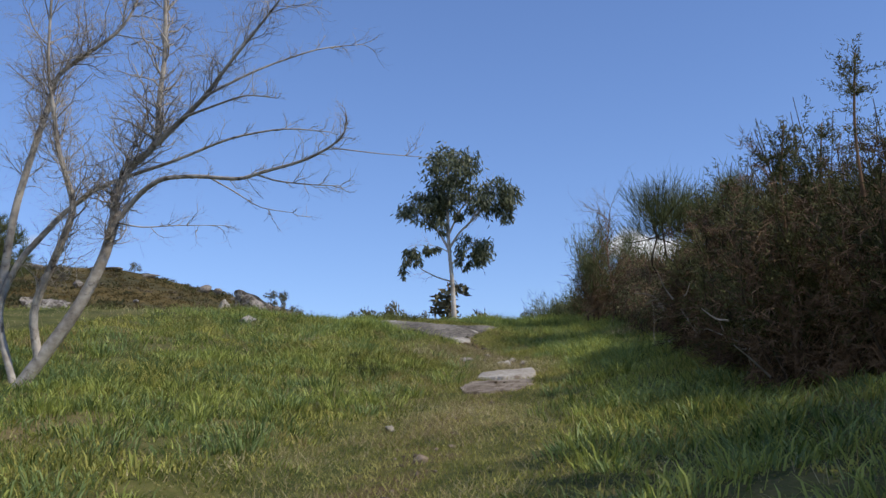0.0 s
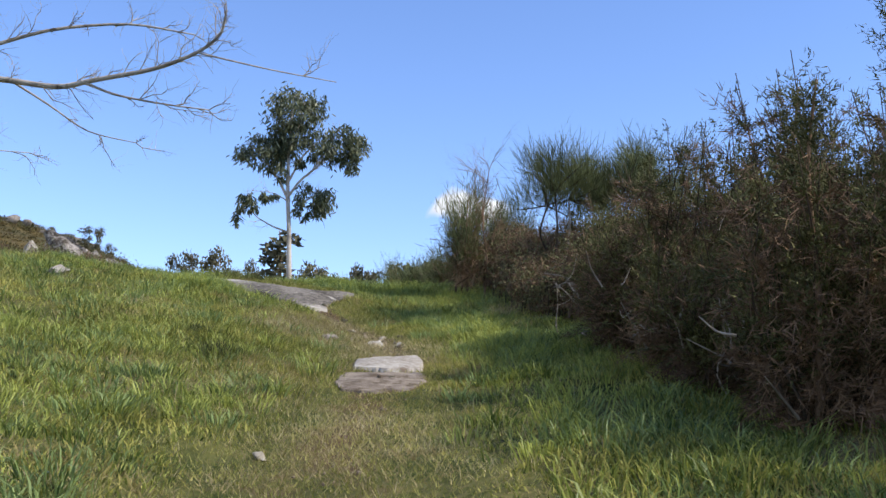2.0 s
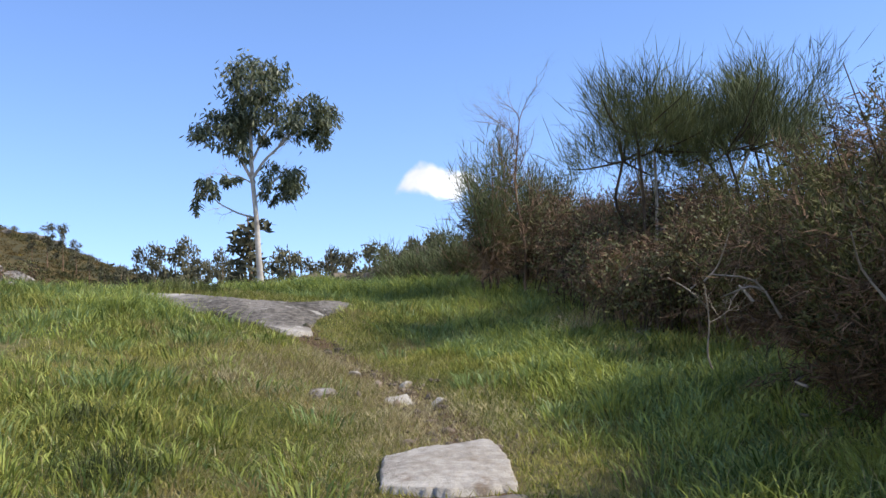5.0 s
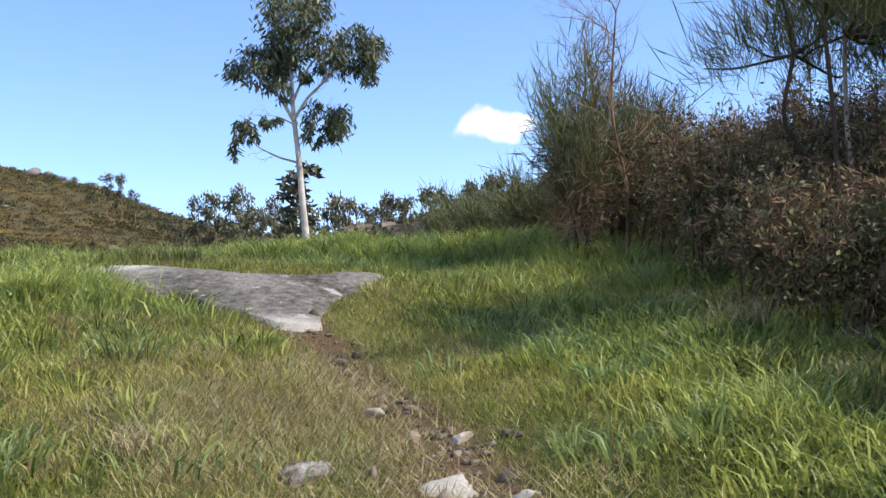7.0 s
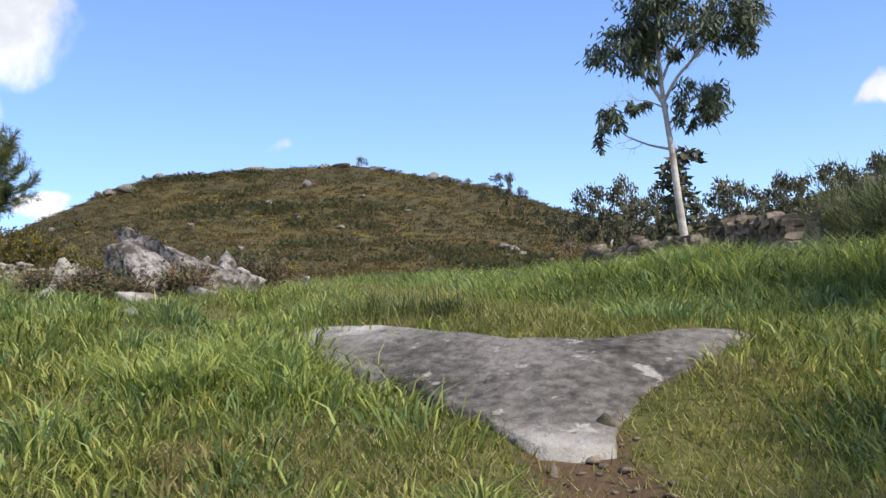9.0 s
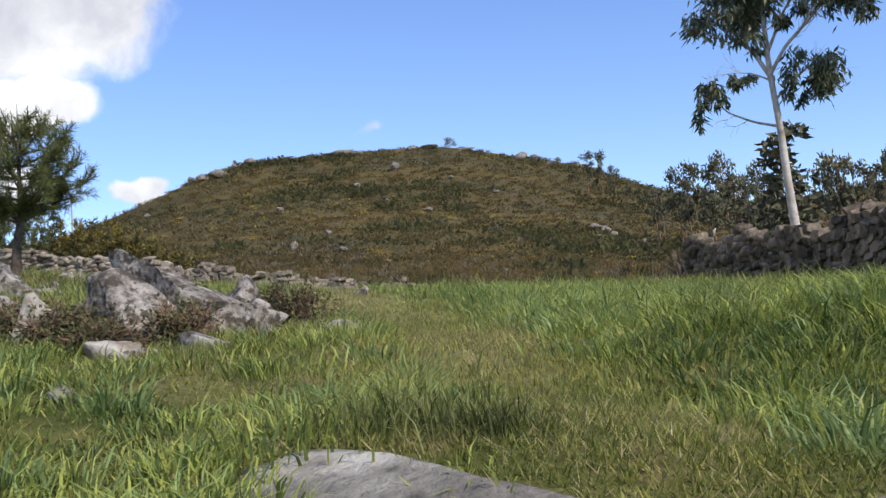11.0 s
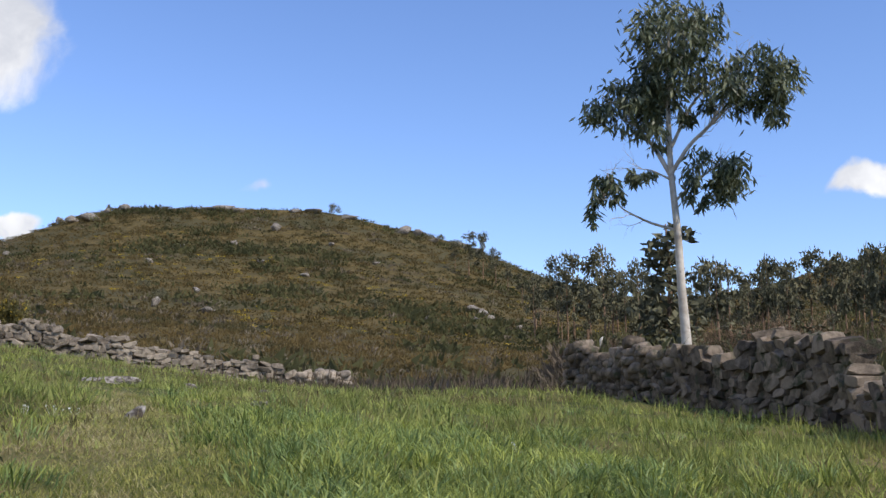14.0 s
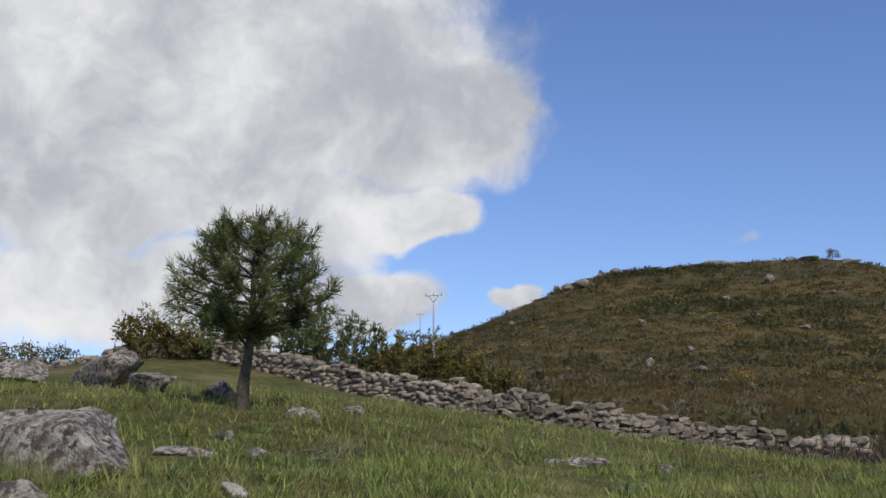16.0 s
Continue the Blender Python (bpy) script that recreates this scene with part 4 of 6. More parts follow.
# bushes with gy under 6.5 stand unseen, added to shade the grass on the right
for n, (gx, gy, tall, wide, fine) in enumerate([
        (6.3, 6.8, 3.5, 1.4, 2.0), (5.5, 8.4, 3.3, 1.3, 2.0), (6.9, 9.6, 3.7, 1.5, 1.4), (5.0, 10.0, 3.0, 1.2, 2.0), (4.1, 10.7, 2.3, 0.95, 2.0), (3.2, 12.3, 1.2, 0.6, 1.4), (3.4, 11.2, 1.3, 0.6, 1.4), (3.55, 10.2, 1.2, 0.6, 1.4), (4.3, 11.5, 3.0, 1.2, 1.8), (5.9, 12.0, 3.2, 1.4, 1.0),
        (3.45, 12.9, 2.55, 1.15, 1.9), (4.6, 13.4, 2.9, 1.2, 1.2), (5.4, 14.6, 3.1, 1.4, 0.9), (3.3, 14.6, 2.1, 1.1, 1.8), (3.2, 16.2, 1.65, 1.0, 1.7), (4.5, 16.2, 2.3, 1.3, 1.0), (4.8, 17.4, 2.2, 1.3, 1.0),
        (3.3, 17.9, 1.5, 0.95, 1.6), (4.4, 19.2, 1.8, 1.2, 1.3), (5.9, 17.9, 2.3, 1.4, 0.6), (6.4, 15.4, 2.9, 1.4, 0.6), (7.4, 12.6, 3.8, 1.4, 0.6), (8.0, 8.0, 4.4, 1.5, 0.6), (3.7, 21.6, 2.2, 1.1, 0.9), (6.2, 5.2, 5.4, 1.4, 1.6), (6.3, 3.4, 5.4, 1.5, 1.5), (7.6, 5.4, 6.0, 1.6, 1.2), (5.7, 2.0, 4.2, 1.5, 2.0), (5.5, 4.2, 4.2, 1.3, 2.4), (5.5, 6.2, 3.7, 1.1, 2.2), (6.8, 7.9, 4.4, 1.4, 1.8), (2.95, 13.3, 1.5, 0.75, 1.6), (3.0, 14.2, 1.4, 0.7, 1.5), (4.35, 9.0, 1.9, 1.0, 1.3), (3.5, 9.5, 1.9, 0.8, 1.8), (3.85, 10.4, 1.8, 0.9, 1.5), (3.35, 11.8, 1.4, 0.8, 1.3), (5.0, 7.4, 2.2, 1.1, 1.2)]):
    # coarser needles make the unseen shading bushes (gy under 6.5) more opaque
    gorse_bush(gx, gy, tall, wide, 100 + n, fine, 2.4 if gy < 6.5 else 1.25 if gx > 5.85 else 1.0)
# a thin tall shoot that stands out above the gorse
for n, (gx, gy, tall) in enumerate([(3.4, 9.4, 2.3), (4.1, 9.65, 2.85), (4.2, 12.2, 2.6)]):
    rng = np.random.default_rng(150 + n)
    shoot = thing("gorse_shoot", on_ground(gx, gy), "single tall gorse shoot standing above the thicket", "bush", "gorse along the path")
    pile = Pile()
    line = curved([(0, 0, 0), (0.05, 0, tall * 0.4), (0.02, 0.05, tall * 0.75), (0.1, 0, tall)], 4)
    tube(pile, line, np.linspace(0.025, 0.008, len(line)), 5)
    part("stem", pile.shape(), GORSE_BROWN, shoot)
    part("foliage", spiny_shoots(rng, [line], 30, 46, 0.36, 0.045, 0.010, 0.7, 0.5, sprigs), GORSE_GREEN, shoot)


def broom(x, y, tall, wide, seed, fork, label, twigs=260, mat=None, stems=4):
    """Several thin crooked stems that fork at uneven heights, clothed in upright switches."""
    rng = np.random.default_rng(seed)
    bush = thing("broom_bush", on_ground(x, y), label, "bush", "broom along the path")
    lines = []
    for t in range(stems):
        a0 = 2 * math.pi * t / stems + rng.normal(0, 0.4)
        lean = np.array([math.cos(a0), math.sin(a0), 0]) * wide * rng.uniform(0.15, 0.5)
        split = fork * rng.uniform(0.55, 1.1)
        kink = rng.normal(0, 0.07, 3) * [1, 1, 0]
        trunk = curved([lean * 0.15 - [0, 0, 0.1], lean * 0.4 + kink + [0, 0, split * 0.45], lean * 0.7 - kink + [0, 0, split * 0.8], lean + [0, 0, split]], 4)
        pile = Pile()
        tube(pile, trunk, np.linspace(0.026, 0.016, len(trunk)), 6)
        part("trunk", pile.shape(), GORSE_STEM, bush, smooth=True)
        for b in range(5):
            a = a0 + rng.normal(0, 0.9)
            r = wide * rng.uniform(0.35, 1.0)
            start = trunk[rng.integers(len(trunk) // 2, len(trunk))]
            top = np.array([math.cos(a) * r, math.sin(a) * r, start[2] + (tall - start[2]) * rng.uniform(0.45, 1.0) * (1 - 0.25 * (r / wide) ** 2)])
            line = curved([start, start * 0.5 + top * 0.5 + [0, 0, -0.08] + rng.normal(0, 0.07, 3), top], 5)
            pile = Pile()
            tube(pile, line, np.linspace(0.013, 0.004, len(line)), 4)
            part("limb", pile.shape(), GORSE_BROWN, bush)
            lines.append(line)
    # long thin switches that fan upwards, and dead ones below them
    grid = np.array(lines)
    for name, k, lo, hi, rise, paint in (("foliage", twigs * 15, 0.2, 1.0, 0.75, mat or BROOM_GREEN), ("undergrowth", twigs * 8, 0.0, 0.5, 0.1, GORSE_BROWN)):
        which, at = rng.integers(0, len(lines), k), rng.uniform(lo, hi, k)
        roots = grid[which, (at * (grid.shape[1] - 1)).astype(int)] + rng.normal(0, 0.10, (k, 3))
        ways = rng.normal(0, 0.45, (k, 3)) + np.stack([roots[:, 0] * 0.5, roots[:, 1] * 0.5, np.full(k, rise)], 1)
        part(name, leaves(roots, ways, rng.uniform(0.14, 0.42, k), 0.010, rng), paint, bush)
    return bush


def umbrella_broom(x, y, fork, top, reach, seed, trunks=3):
    """A tree broom: bare crooked trunks that carry a flat-bottomed crown of dense upright switches."""
    rng = np.random.default_rng(seed)
    bush = thing("tree_broom", on_ground(x, y), "tree-like broom with bare crooked trunks under a dense dark green crown", "bush", "broom along the path")
    lines = []
    for t in range(trunks):
        a0 = 2 * math.pi * t / trunks + rng.normal(0, 0.3)
        out = np.array([math.cos(a0), math.sin(a0), 0])
        kink = rng.normal(0, 0.13, 3) * [1, 1, 0]
        head = out * reach * 0.24 + [0, 0, fork * rng.uniform(0.92, 1.08)]
        stem = curved([out * 0.08 - [0, 0, 0.1], out * 0.16 + kink + [0, 0, fork * 0.35], out * 0.18 - kink + [0, 0, fork * 0.7], head], 5)
        pile = Pile()
        tube(pile, stem, np.linspace(0.023, 0.014, len(stem)), 7)
        part("trunk", pile.shape(), GORSE_STEM if t else DEAD_WOOD, bush, smooth=True)
        for b in range(9):
            a, r = a0 + rng.normal(0, 0.95), reach * rng.uniform(0.3, 1.0)
            tip = np.array([math.cos(a) * r, math.sin(a) * r, fork + (top - fork) * rng.uniform(-0.1, 0.86) * (1 - 0.35 * (r / reach) ** 2)])
            line = curved([head, head * 0.45 + tip * 0.55 + [0, 0, -0.07] + rng.normal(0, 0.05, 3), tip], 5)
            pile = Pile()
            tube(pile, line, np.linspace(0.014, 0.005, len(line)), 4)
            part("limb", pile.shape(), GORSE_STEM, bush)
            lines.append(line)
    grid = np.array(lines)
    k = 5200
    roots = grid[rng.integers(0, len(lines), k), (rng.uniform(0.3, 1.0, k) ** 0.6 * (grid.shape[1] - 1)).astype(int)] + rng.normal(0, 0.12, (k, 3))
    ways = rng.normal(0, 0.34, (k, 3)) + np.stack([roots[:, 0] * 0.5, roots[:, 1] * 0.5, np.full(k, 0.8)], 1)
    part("foliage", leaves(roots, ways, rng.uniform(0.14, 0.46, k), 0.0075, rng), BROOM_GREEN, bush)


umbrella_broom(2.6, 19.0, 1.8, 2.75, 1.0, 201)
umbrella_broom(3.6, 19.1, 1.7, 2.6, 1.0, 205)
umbrella_broom(4.4, 19.8, 1.6, 2.75, 1.2, 202)
broom(1.0, 22.6, 2.7, 0.62, 203, 1.0, "slender dark broom with upright switches", 240, stems=3)
broom(1.55, 23.4, 2.1, 0.6, 206, 0.8, "slender dark broom with upright switches", 200, stems=3)
broom(2.1, 24.6, 2.0, 0.8, 204, 0.7, "slender dark broom with upright switches", 260)
for n, (bx, by, tall) in enumerate([(0.75, 26.2, 1.35), (0.1, 27.8, 1.45), (-0.5, 29.6, 1.55), (1.1, 28.4, 1.5), (1.9, 26.4, 1.7), (-0.3, 31.8, 1.6), (1.2, 31.2, 1.8), (2.8, 28.0, 1.9)]):
    broom(bx, by, tall, 0.8, 210 + n, 0.4, "low rounded broom bush behind the meadow grass", 200)


def dead_sapling(x, y, tall, seed, label, name="dead_sapling"):
    rng = np.random.default_rng(seed)
    tree = thing(name, on_ground(x, y), label, "tree")
    pile = Pile()
    line = curved([(0, 0, -0.1), (0.08, 0, tall * 0.3), (-0.04, 0.05, tall * 0.6), (0.1, 0, tall)], 4)
    tube(pile, line, np.linspace(0.022, 0.008, len(line)), 6)
    part("trunk", pile.shape(), GORSE_BROWN, tree, smooth=True)
    pile = Pile()
    for i in range(5, len(line)):
        for _ in range(2):
            grow(pile, line[i], np.array([rng.normal(0, 0.6), rng.normal(0, 0.6), 0.8]), tall * 0.26, 0.008, 2, rng, spread=0.45)
    part("branchwork", pile.shape(), GORSE_BROWN, tree)


dead_sapling(1.45, 21.9, 2.5, 301, "bare reddish sapling rising out of the brambles")


def bramble(x, y, tall, wide, seed, count=2700):
    rng = np.random.default_rng(seed)
    bush = thing("bramble_thicket", on_ground(x, y), "tangled bramble thicket with small leaves and arching brown canes", "bush", "brambles of the meadow")
    pile = Pile()
    lines = []
    for _ in range(34):
        a, r = rng.uniform(0, 2 * math.pi), wide * rng.uniform(0.2, 1.1)
        foot = np.array([rng.normal(0, wide * 0.35), rng.normal(0, wide * 0.35), -0.05])
        top = foot * 0.5 + np.array([math.cos(a) * r * 0.5, math.sin(a) * r * 0.5, tall * rng.uniform(0.5, 1.05)])
        end = np.array([math.cos(a) * r * 1.1, math.sin(a) * r * 1.1, tall * rng.uniform(0.1, 0.7)])
        line = curved([foot, top, end], 6)
        pile = Pile()
        tube(pile, line, np.linspace(0.008, 0.003, len(line)), 4)
        part("cane", pile.shape(), GORSE_STEM, bush)
        lines.append(line)
    grid = np.array(lines)
    roots = grid[rng.integers(0, len(lines), count), rng.integers(2, grid.shape[1], count)] + rng.normal(0, 0.11, (count, 3))
    part("foliage", leaves(roots, units(rng, count) + [0, 0, -0.1], rng.uniform(0.03, 0.06, count), rng.uniform(0.014, 0.028, count), rng), BRAMBLE, bush)
    part("undergrowth", spiny_shoots(rng, lines, 200 if wide > 0.5 else 60, 26, 0.45 if wide > 0.5 else 0.2, 0.10, 0.009, 0.1, 0.15), GORSE_BROWN, bush, "brown dead twigs")


for n, (bx, by, tall, wide) in enumerate([(3.1, 19.4, 1.3, 0.85), (2.7, 21.2, 1.5, 0.9), (2.3, 22.6, 1.25, 0.8), (1.9, 24.2, 1.1, 0.7), (3.0, 17.4, 1.15, 0.8), (2.35, 20.3, 1.35, 0.8), (3.1, 20.7, 1.4, 1.0), (3.6, 22.6, 1.6, 1.1), (3.3, 25.2, 1.6, 1.0), (3.9, 20.8, 1.6, 1.0), (2.1, 21.6, 1.5, 0.7), (2.2, 23.4, 1.4, 0.7), (2.3, 18.7, 1.0, 0.55), (2.45, 17.9, 0.8, 0.5), (2.7, 19.3, 1.4, 0.7)]):
    bramble(bx, by, tall, wide, 320 + n)
# low scrub that grows among the boulders
for n, (bx, by, tall, wide) in enumerate([(-6.75, 22.55, 0.24, 0.28), (-7.2, 22.5, 0.26, 0.28), (-6.45, 23.05, 0.26, 0.24), (-8.2, 22.9, 0.28, 0.3), (-6.5, 24.4, 0.3, 0.3)]):
    bramble(bx, by, tall, wide, 340 + n, 900)

# crooked pale stems that stand in front of the thicket
for n, (bx, by, tall) in enumerate([(2.85, 16.6, 0.9), (2.2, 20.4, 1.1), (3.3, 11.0, 0.8), (2.35, 15.4, 0.7)]):
    rng = np.random.default_rng(350 + n)
    stick = thing("dead_shrub", on_ground(bx, by), "crooked pale leafless dead shrub in front of the thicket", "bush", "dead shrubs of the thicket")
    pile = Pile()
    line = curved([(0, 0, -0.05), (-0.12 + rng.normal(0, 0.05), 0.05, tall * 0.25), (-0.05, 0, tall * 0.6), (rng.normal(0, 0.12), 0, tall)], 4)
    tube(pile, line, np.linspace(0.009, 0.004, len(line)), 5)
    grow(pile, line[8], (0.4, 0.1, 0.6), 0.5, 0.005, 2, rng)
    part("stem", pile.shape(), DEAD_WOOD, stick, smooth=True)

# fallen sticks at the thicket's foot
for n, (bx, by, turn, long) in enumerate([(2.25, 15.2, 20, 0.5), (2.4, 14.0, -30, 0.45), (2.2, 17.4, 60, 0.4), (2.5, 12.9, 10, 0.5), (-15.0, 30.1, 20, 0.9), (-14.8, 30.3, 60, 0.7)]):
    rng = np.random.default_rng(370 + n)
    pile = Pile()
    grow(pile, (0, 0, 0.05), (1, 0.1, 0.12), long, 0.014, 2, rng, droop=0.07)
    ob = part("fallen_branch", pile.shape(), DEAD_WOOD)
    ob.matrix_world = pose(*on_ground(bx, by), 0, 0, turn)
    tagged(ob, "pale dry fallen branch with twigs on the ground", "branch", "fallen branches")


# ---------------------------------------------------------------- heath hill
def scatter_hill(rng, count, d_lo, d_hi, az_lo, az_hi):
    d = np.sqrt(rng.uniform(d_lo**2, d_hi**2, count))
    a = np.radians(rng.uniform(az_lo, az_hi, count))
    return -2.5 - d * np.sin(a), 21.5 + d * np.cos(a), d


def build_heath():
    rng = np.random.default_rng(71)

    def drift(x, y, k):
        return np.sin(0.045 * x + k) * np.sin(0.060 * y + 1.7 * k) + 0.7 * np.sin(0.13 * x - 0.05 * y + 2.3 * k) * np.sin(0.11 * y + 0.04 * x + k) + 0.4 * np.sin(0.31 * x + k) * np.sin(0.27 * y)

    for name, count, mat, label, size, lo, hi, k, over in (
            ("heath_shrubs", 13500, HEATH_CLUMP, "low brown and olive heath shrubs covering the hillside", (0.5, 1.2), 46, 313, 0.0, -9),
            ("dark_gorse_drifts", 7500, HEATH_DARK, "drifts of dark olive gorse on the hillside", (1.0, 2.3), 46, 303, 1.1, 0.4),
            ("bare_brush", 4200, HEATH_BRUSH, "drifts of pale leafless brush on the hillside", (0.6, 1.3), 44, 300, 2.6, 0.4),
            ("flowering_gorse", 2600, HEATH_BLOOM, "scattered yellow-flowering gorse on the hillside", (0.3, 0.7), 44, 260, 4.0, 0.3)):
        x, y, d = scatter_hill(rng, count, lo, hi, -22, 82)
        wall = np.interp(x, WALL_L_X, WALL_L_Y)
        keep = (d > 62) | ((y > wall + 0.7) & (x < -16) & (x > -66)) | ((np.degrees(np.arctan2(-(x + 2.5), y - 21.5)) < 36) & (d > 47))
        keep &= drift(x, y, k) + rng.normal(0, 0.25, count) > over
        x, y, d = x[keep], y[keep], d[keep]
        k, per = len(x), 24
        s = rng.uniform(*size, k) * np.interp(d, (45, 120, 300), (0.85, 1.05, 1.35))
        up = units(rng, k * per).reshape(k, per, 3)
        up[..., 2] = np.abs(up[..., 2])
        root = np.stack([x, y, height(x, y) - 0.05], 1)[:, None] + up * s[:, None, None] * rng.uniform(0.3, 0.95, (k, per, 1)) * [1.5, 1.5, 0.5]
        ways = up + rng.normal(0, 0.5, (k, per, 3)) + [0, 0, 0.2]
        v, f = sprigs(root.reshape(-1, 3), ways.reshape(-1, 3), (s[:, None] * rng.uniform(0.26, 0.52, (k, per))).ravel(), (s[:, None] * rng.uniform(0.15, 0.32, (k, per))).ravel(), rng)
        tagged(part(name, (v, f), mat), label, "heath", kind="stuff")
    # finer growth at the foot of the hill
    for name, count, per, mat, label, lo, hi in (("foothill_heather", 2500, 34, HEATH_CLUMP, "knee-high brown heather behind the stone wall", 0.35, 0.8), ("foothill_brush", 500, 30, HEATH_BRUSH, "pale leafless brush behind the stone wall", 0.4, 0.9), ("brush_belt", 650, 46, RUSSET, "tall leafless brown brush below the eucalyptus wood", 1.0, 2.2)):
        x, y, d = scatter_hill(rng, count * 2, 58 if hi > 1.5 else 44, 112, *((-14, 17) if hi > 1.5 else (14, 80)))
        wall = np.interp(x, WALL_L_X, WALL_L_Y)
        keep = ((x < -16) & (y > wall + 0.6)) | ((x >= -16) & (d > 50))
        x, y, d = x[keep][:count], y[keep][:count], d[keep][:count]
        k = len(x)
        s = rng.uniform(lo, hi, k)
        up = units(rng, k * per).reshape(k, per, 3)
        up[..., 2] = np.abs(up[..., 2])
        root = np.stack([x, y, height(x, y) - 0.05], 1)[:, None] + up * s[:, None, None] * rng.uniform(0.2, 0.9, (k, per, 1)) * [1.5, 1.5, 0.7]
        v, f = sprigs(root.reshape(-1, 3), (up + rng.normal(0, 0.4, (k, per, 3)) + [0, 0, 0.5]).reshape(-1, 3), (s[:, None] * rng.uniform(0.3, 0.6, (k, per))).ravel(), (s[:, None] * rng.uniform(0.08, 0.2, (k, per))).ravel(), rng)
        tagged(part(name, (v, f), mat), label, "heath", kind="stuff")
    # leafless russet brush at the foot of the hill
    k, per = 900, 26
    x, y = rng.uniform(-25, -8, k), rng.uniform(52, 78, k)
    s = rng.uniform(0.5, 1.0, k)
    up = units(rng, k * per).reshape(k, per, 3)
    up[..., 2] = np.abs(up[..., 2])
    root = np.stack([x, y, height(x, y) - 0.05], 1)[:, None] + up * s[:, None, None] * rng.uniform(0.1, 0.8, (k, per, 1))
    v, f = leaves(root.reshape(-1, 3), (up + [0, 0, 0.6]).reshape(-1, 3), (s[:, None] * rng.uniform(0.3, 0.7, (k, per))).ravel(), 0.045, rng)
    tagged(part("russet_brush", (v, f), RUSSET), "russet leafless brush at the foot of the hill", "heath", kind="stuff")


build_heath()


def build_scrub():
    """Man-high scrub that fills the ground between the east wall and the wood."""
    rng = np.random.default_rng(77)
    line = np.array([q[:2] for q in WALL_R])
    for name, count, mat, label, lo, hi in (("olive_scrub", 900, BROWN_SCRUB, "dense olive scrub between the stone wall and the wood", 0.9, 2.0), ("dark_scrub", 1000, HEATH_DARK, "dense dark green scrub below the wood", 1.0, 2.3), ("leafless_scrub", 700, RUSSET, "tangled leafless scrub behind the stone wall", 0.9, 2.1)):
        x, y, d = scatter_hill(rng, count * 3, 12, 125, -24, 15)
        near = np.interp(x, line[::1, 0], line[::1, 1])
        keep = (y > near + 1.6) & (x > -10.5 - 0.25 * (y - 48)) & (np.hypot(x + 7.5, y - 51.1) > 2.2)
        x, y, d = x[keep][:count], y[keep][:count], d[keep][:count]
        k, per = len(x), 62
        s = rng.uniform(lo, hi, k) * np.interp(d, (15, 40, 120), (0.6, 0.85, 1.4))
        up = units(rng, k * per).reshape(k, per, 3)
        up[..., 2] = np.abs(up[..., 2])
        root = np.stack([x, y, height(x, y)], 1)[:, None] + up * s[:, None, None] * rng.uniform(0.2, 1.0, (k, per, 1)) * [0.8, 0.8, 1.1]
        wide = 0.035 if mat is RUSSET else 0.10
        v, f = sprigs(root.reshape(-1, 3), (up + rng.normal(0, 0.4, (k, per, 3)) + [0, 0, 0.5]).reshape(-1, 3), (s[:, None] * rng.uniform(0.18, 0.42, (k, per))).ravel(), (s[:, None] * rng.uniform(0.6, 1.4, (k, per)) * wide).ravel(), rng)
        tagged(part(name, (v, f), mat), label, "scrub", kind="stuff")


build_scrub()


def wall_bush(az, d, tall, wide, seed, mat, name, label, bloom=0):
    """A shrub behind the western wall: thin stems under a loose, uneven crown of small sprays."""
    rng = np.random.default_rng(seed)
    bush = thing(name, hill_spot(az, d), label, "bush", "shrubs behind the stone wall")
    lines = shrub_stems(bush, rng, 9, tall, wide, 0.02)
    part("foliage", spiny_shoots(rng, lines, 170, 14, 0.7, 0.24, 0.06, 0.3, 0.7), mat, bush)
    if bloom:
        part("blossom", spiny_shoots(rng, lines, bloom, 10, 0.5, 0.10, 0.06, 0.6, 0.7), HEATH_BLOOM, bush, "yellow blossom")


def hill_spot(az, d):
    a = math.radians(az)
    x, y = -2.5 - d * math.sin(a), 21.5 + d * math.cos(a)
    return x, y, float(height(x, y))


for n, (az, d, tall, wide) in enumerate([(60.4, 50, 3.0, 1.8), (58.8, 50, 3.4, 1.9), (57.4, 51, 3.9, 1.9), (56.0, 51, 4.1, 1.8), (55.0, 52, 3.6, 1.6), (62.6, 50, 2.6, 1.8)]):
    wall_bush(az, d, tall, wide, 440 + n, BROOM_GREEN, "wall_broom", "dark green broom behind the stone wall")
for n, (az, d, tall, wide) in enumerate([(53.6, 52, 3.0, 1.7), (52.4, 53, 3.2, 1.7), (51.2, 54, 3.3, 1.7), (50.0, 55, 3.0, 1.6), (48.6, 56, 2.6, 1.5), (66.0, 50, 2.6, 1.8), (47.0, 57, 2.0, 1.4), (64.4, 50, 2.4, 1.8)]):
    wall_bush(az, d, tall, wide, 450 + n, OLIVE_GORSE, "wall_gorse", "brown gorse with yellow blossom behind the stone wall", 60)

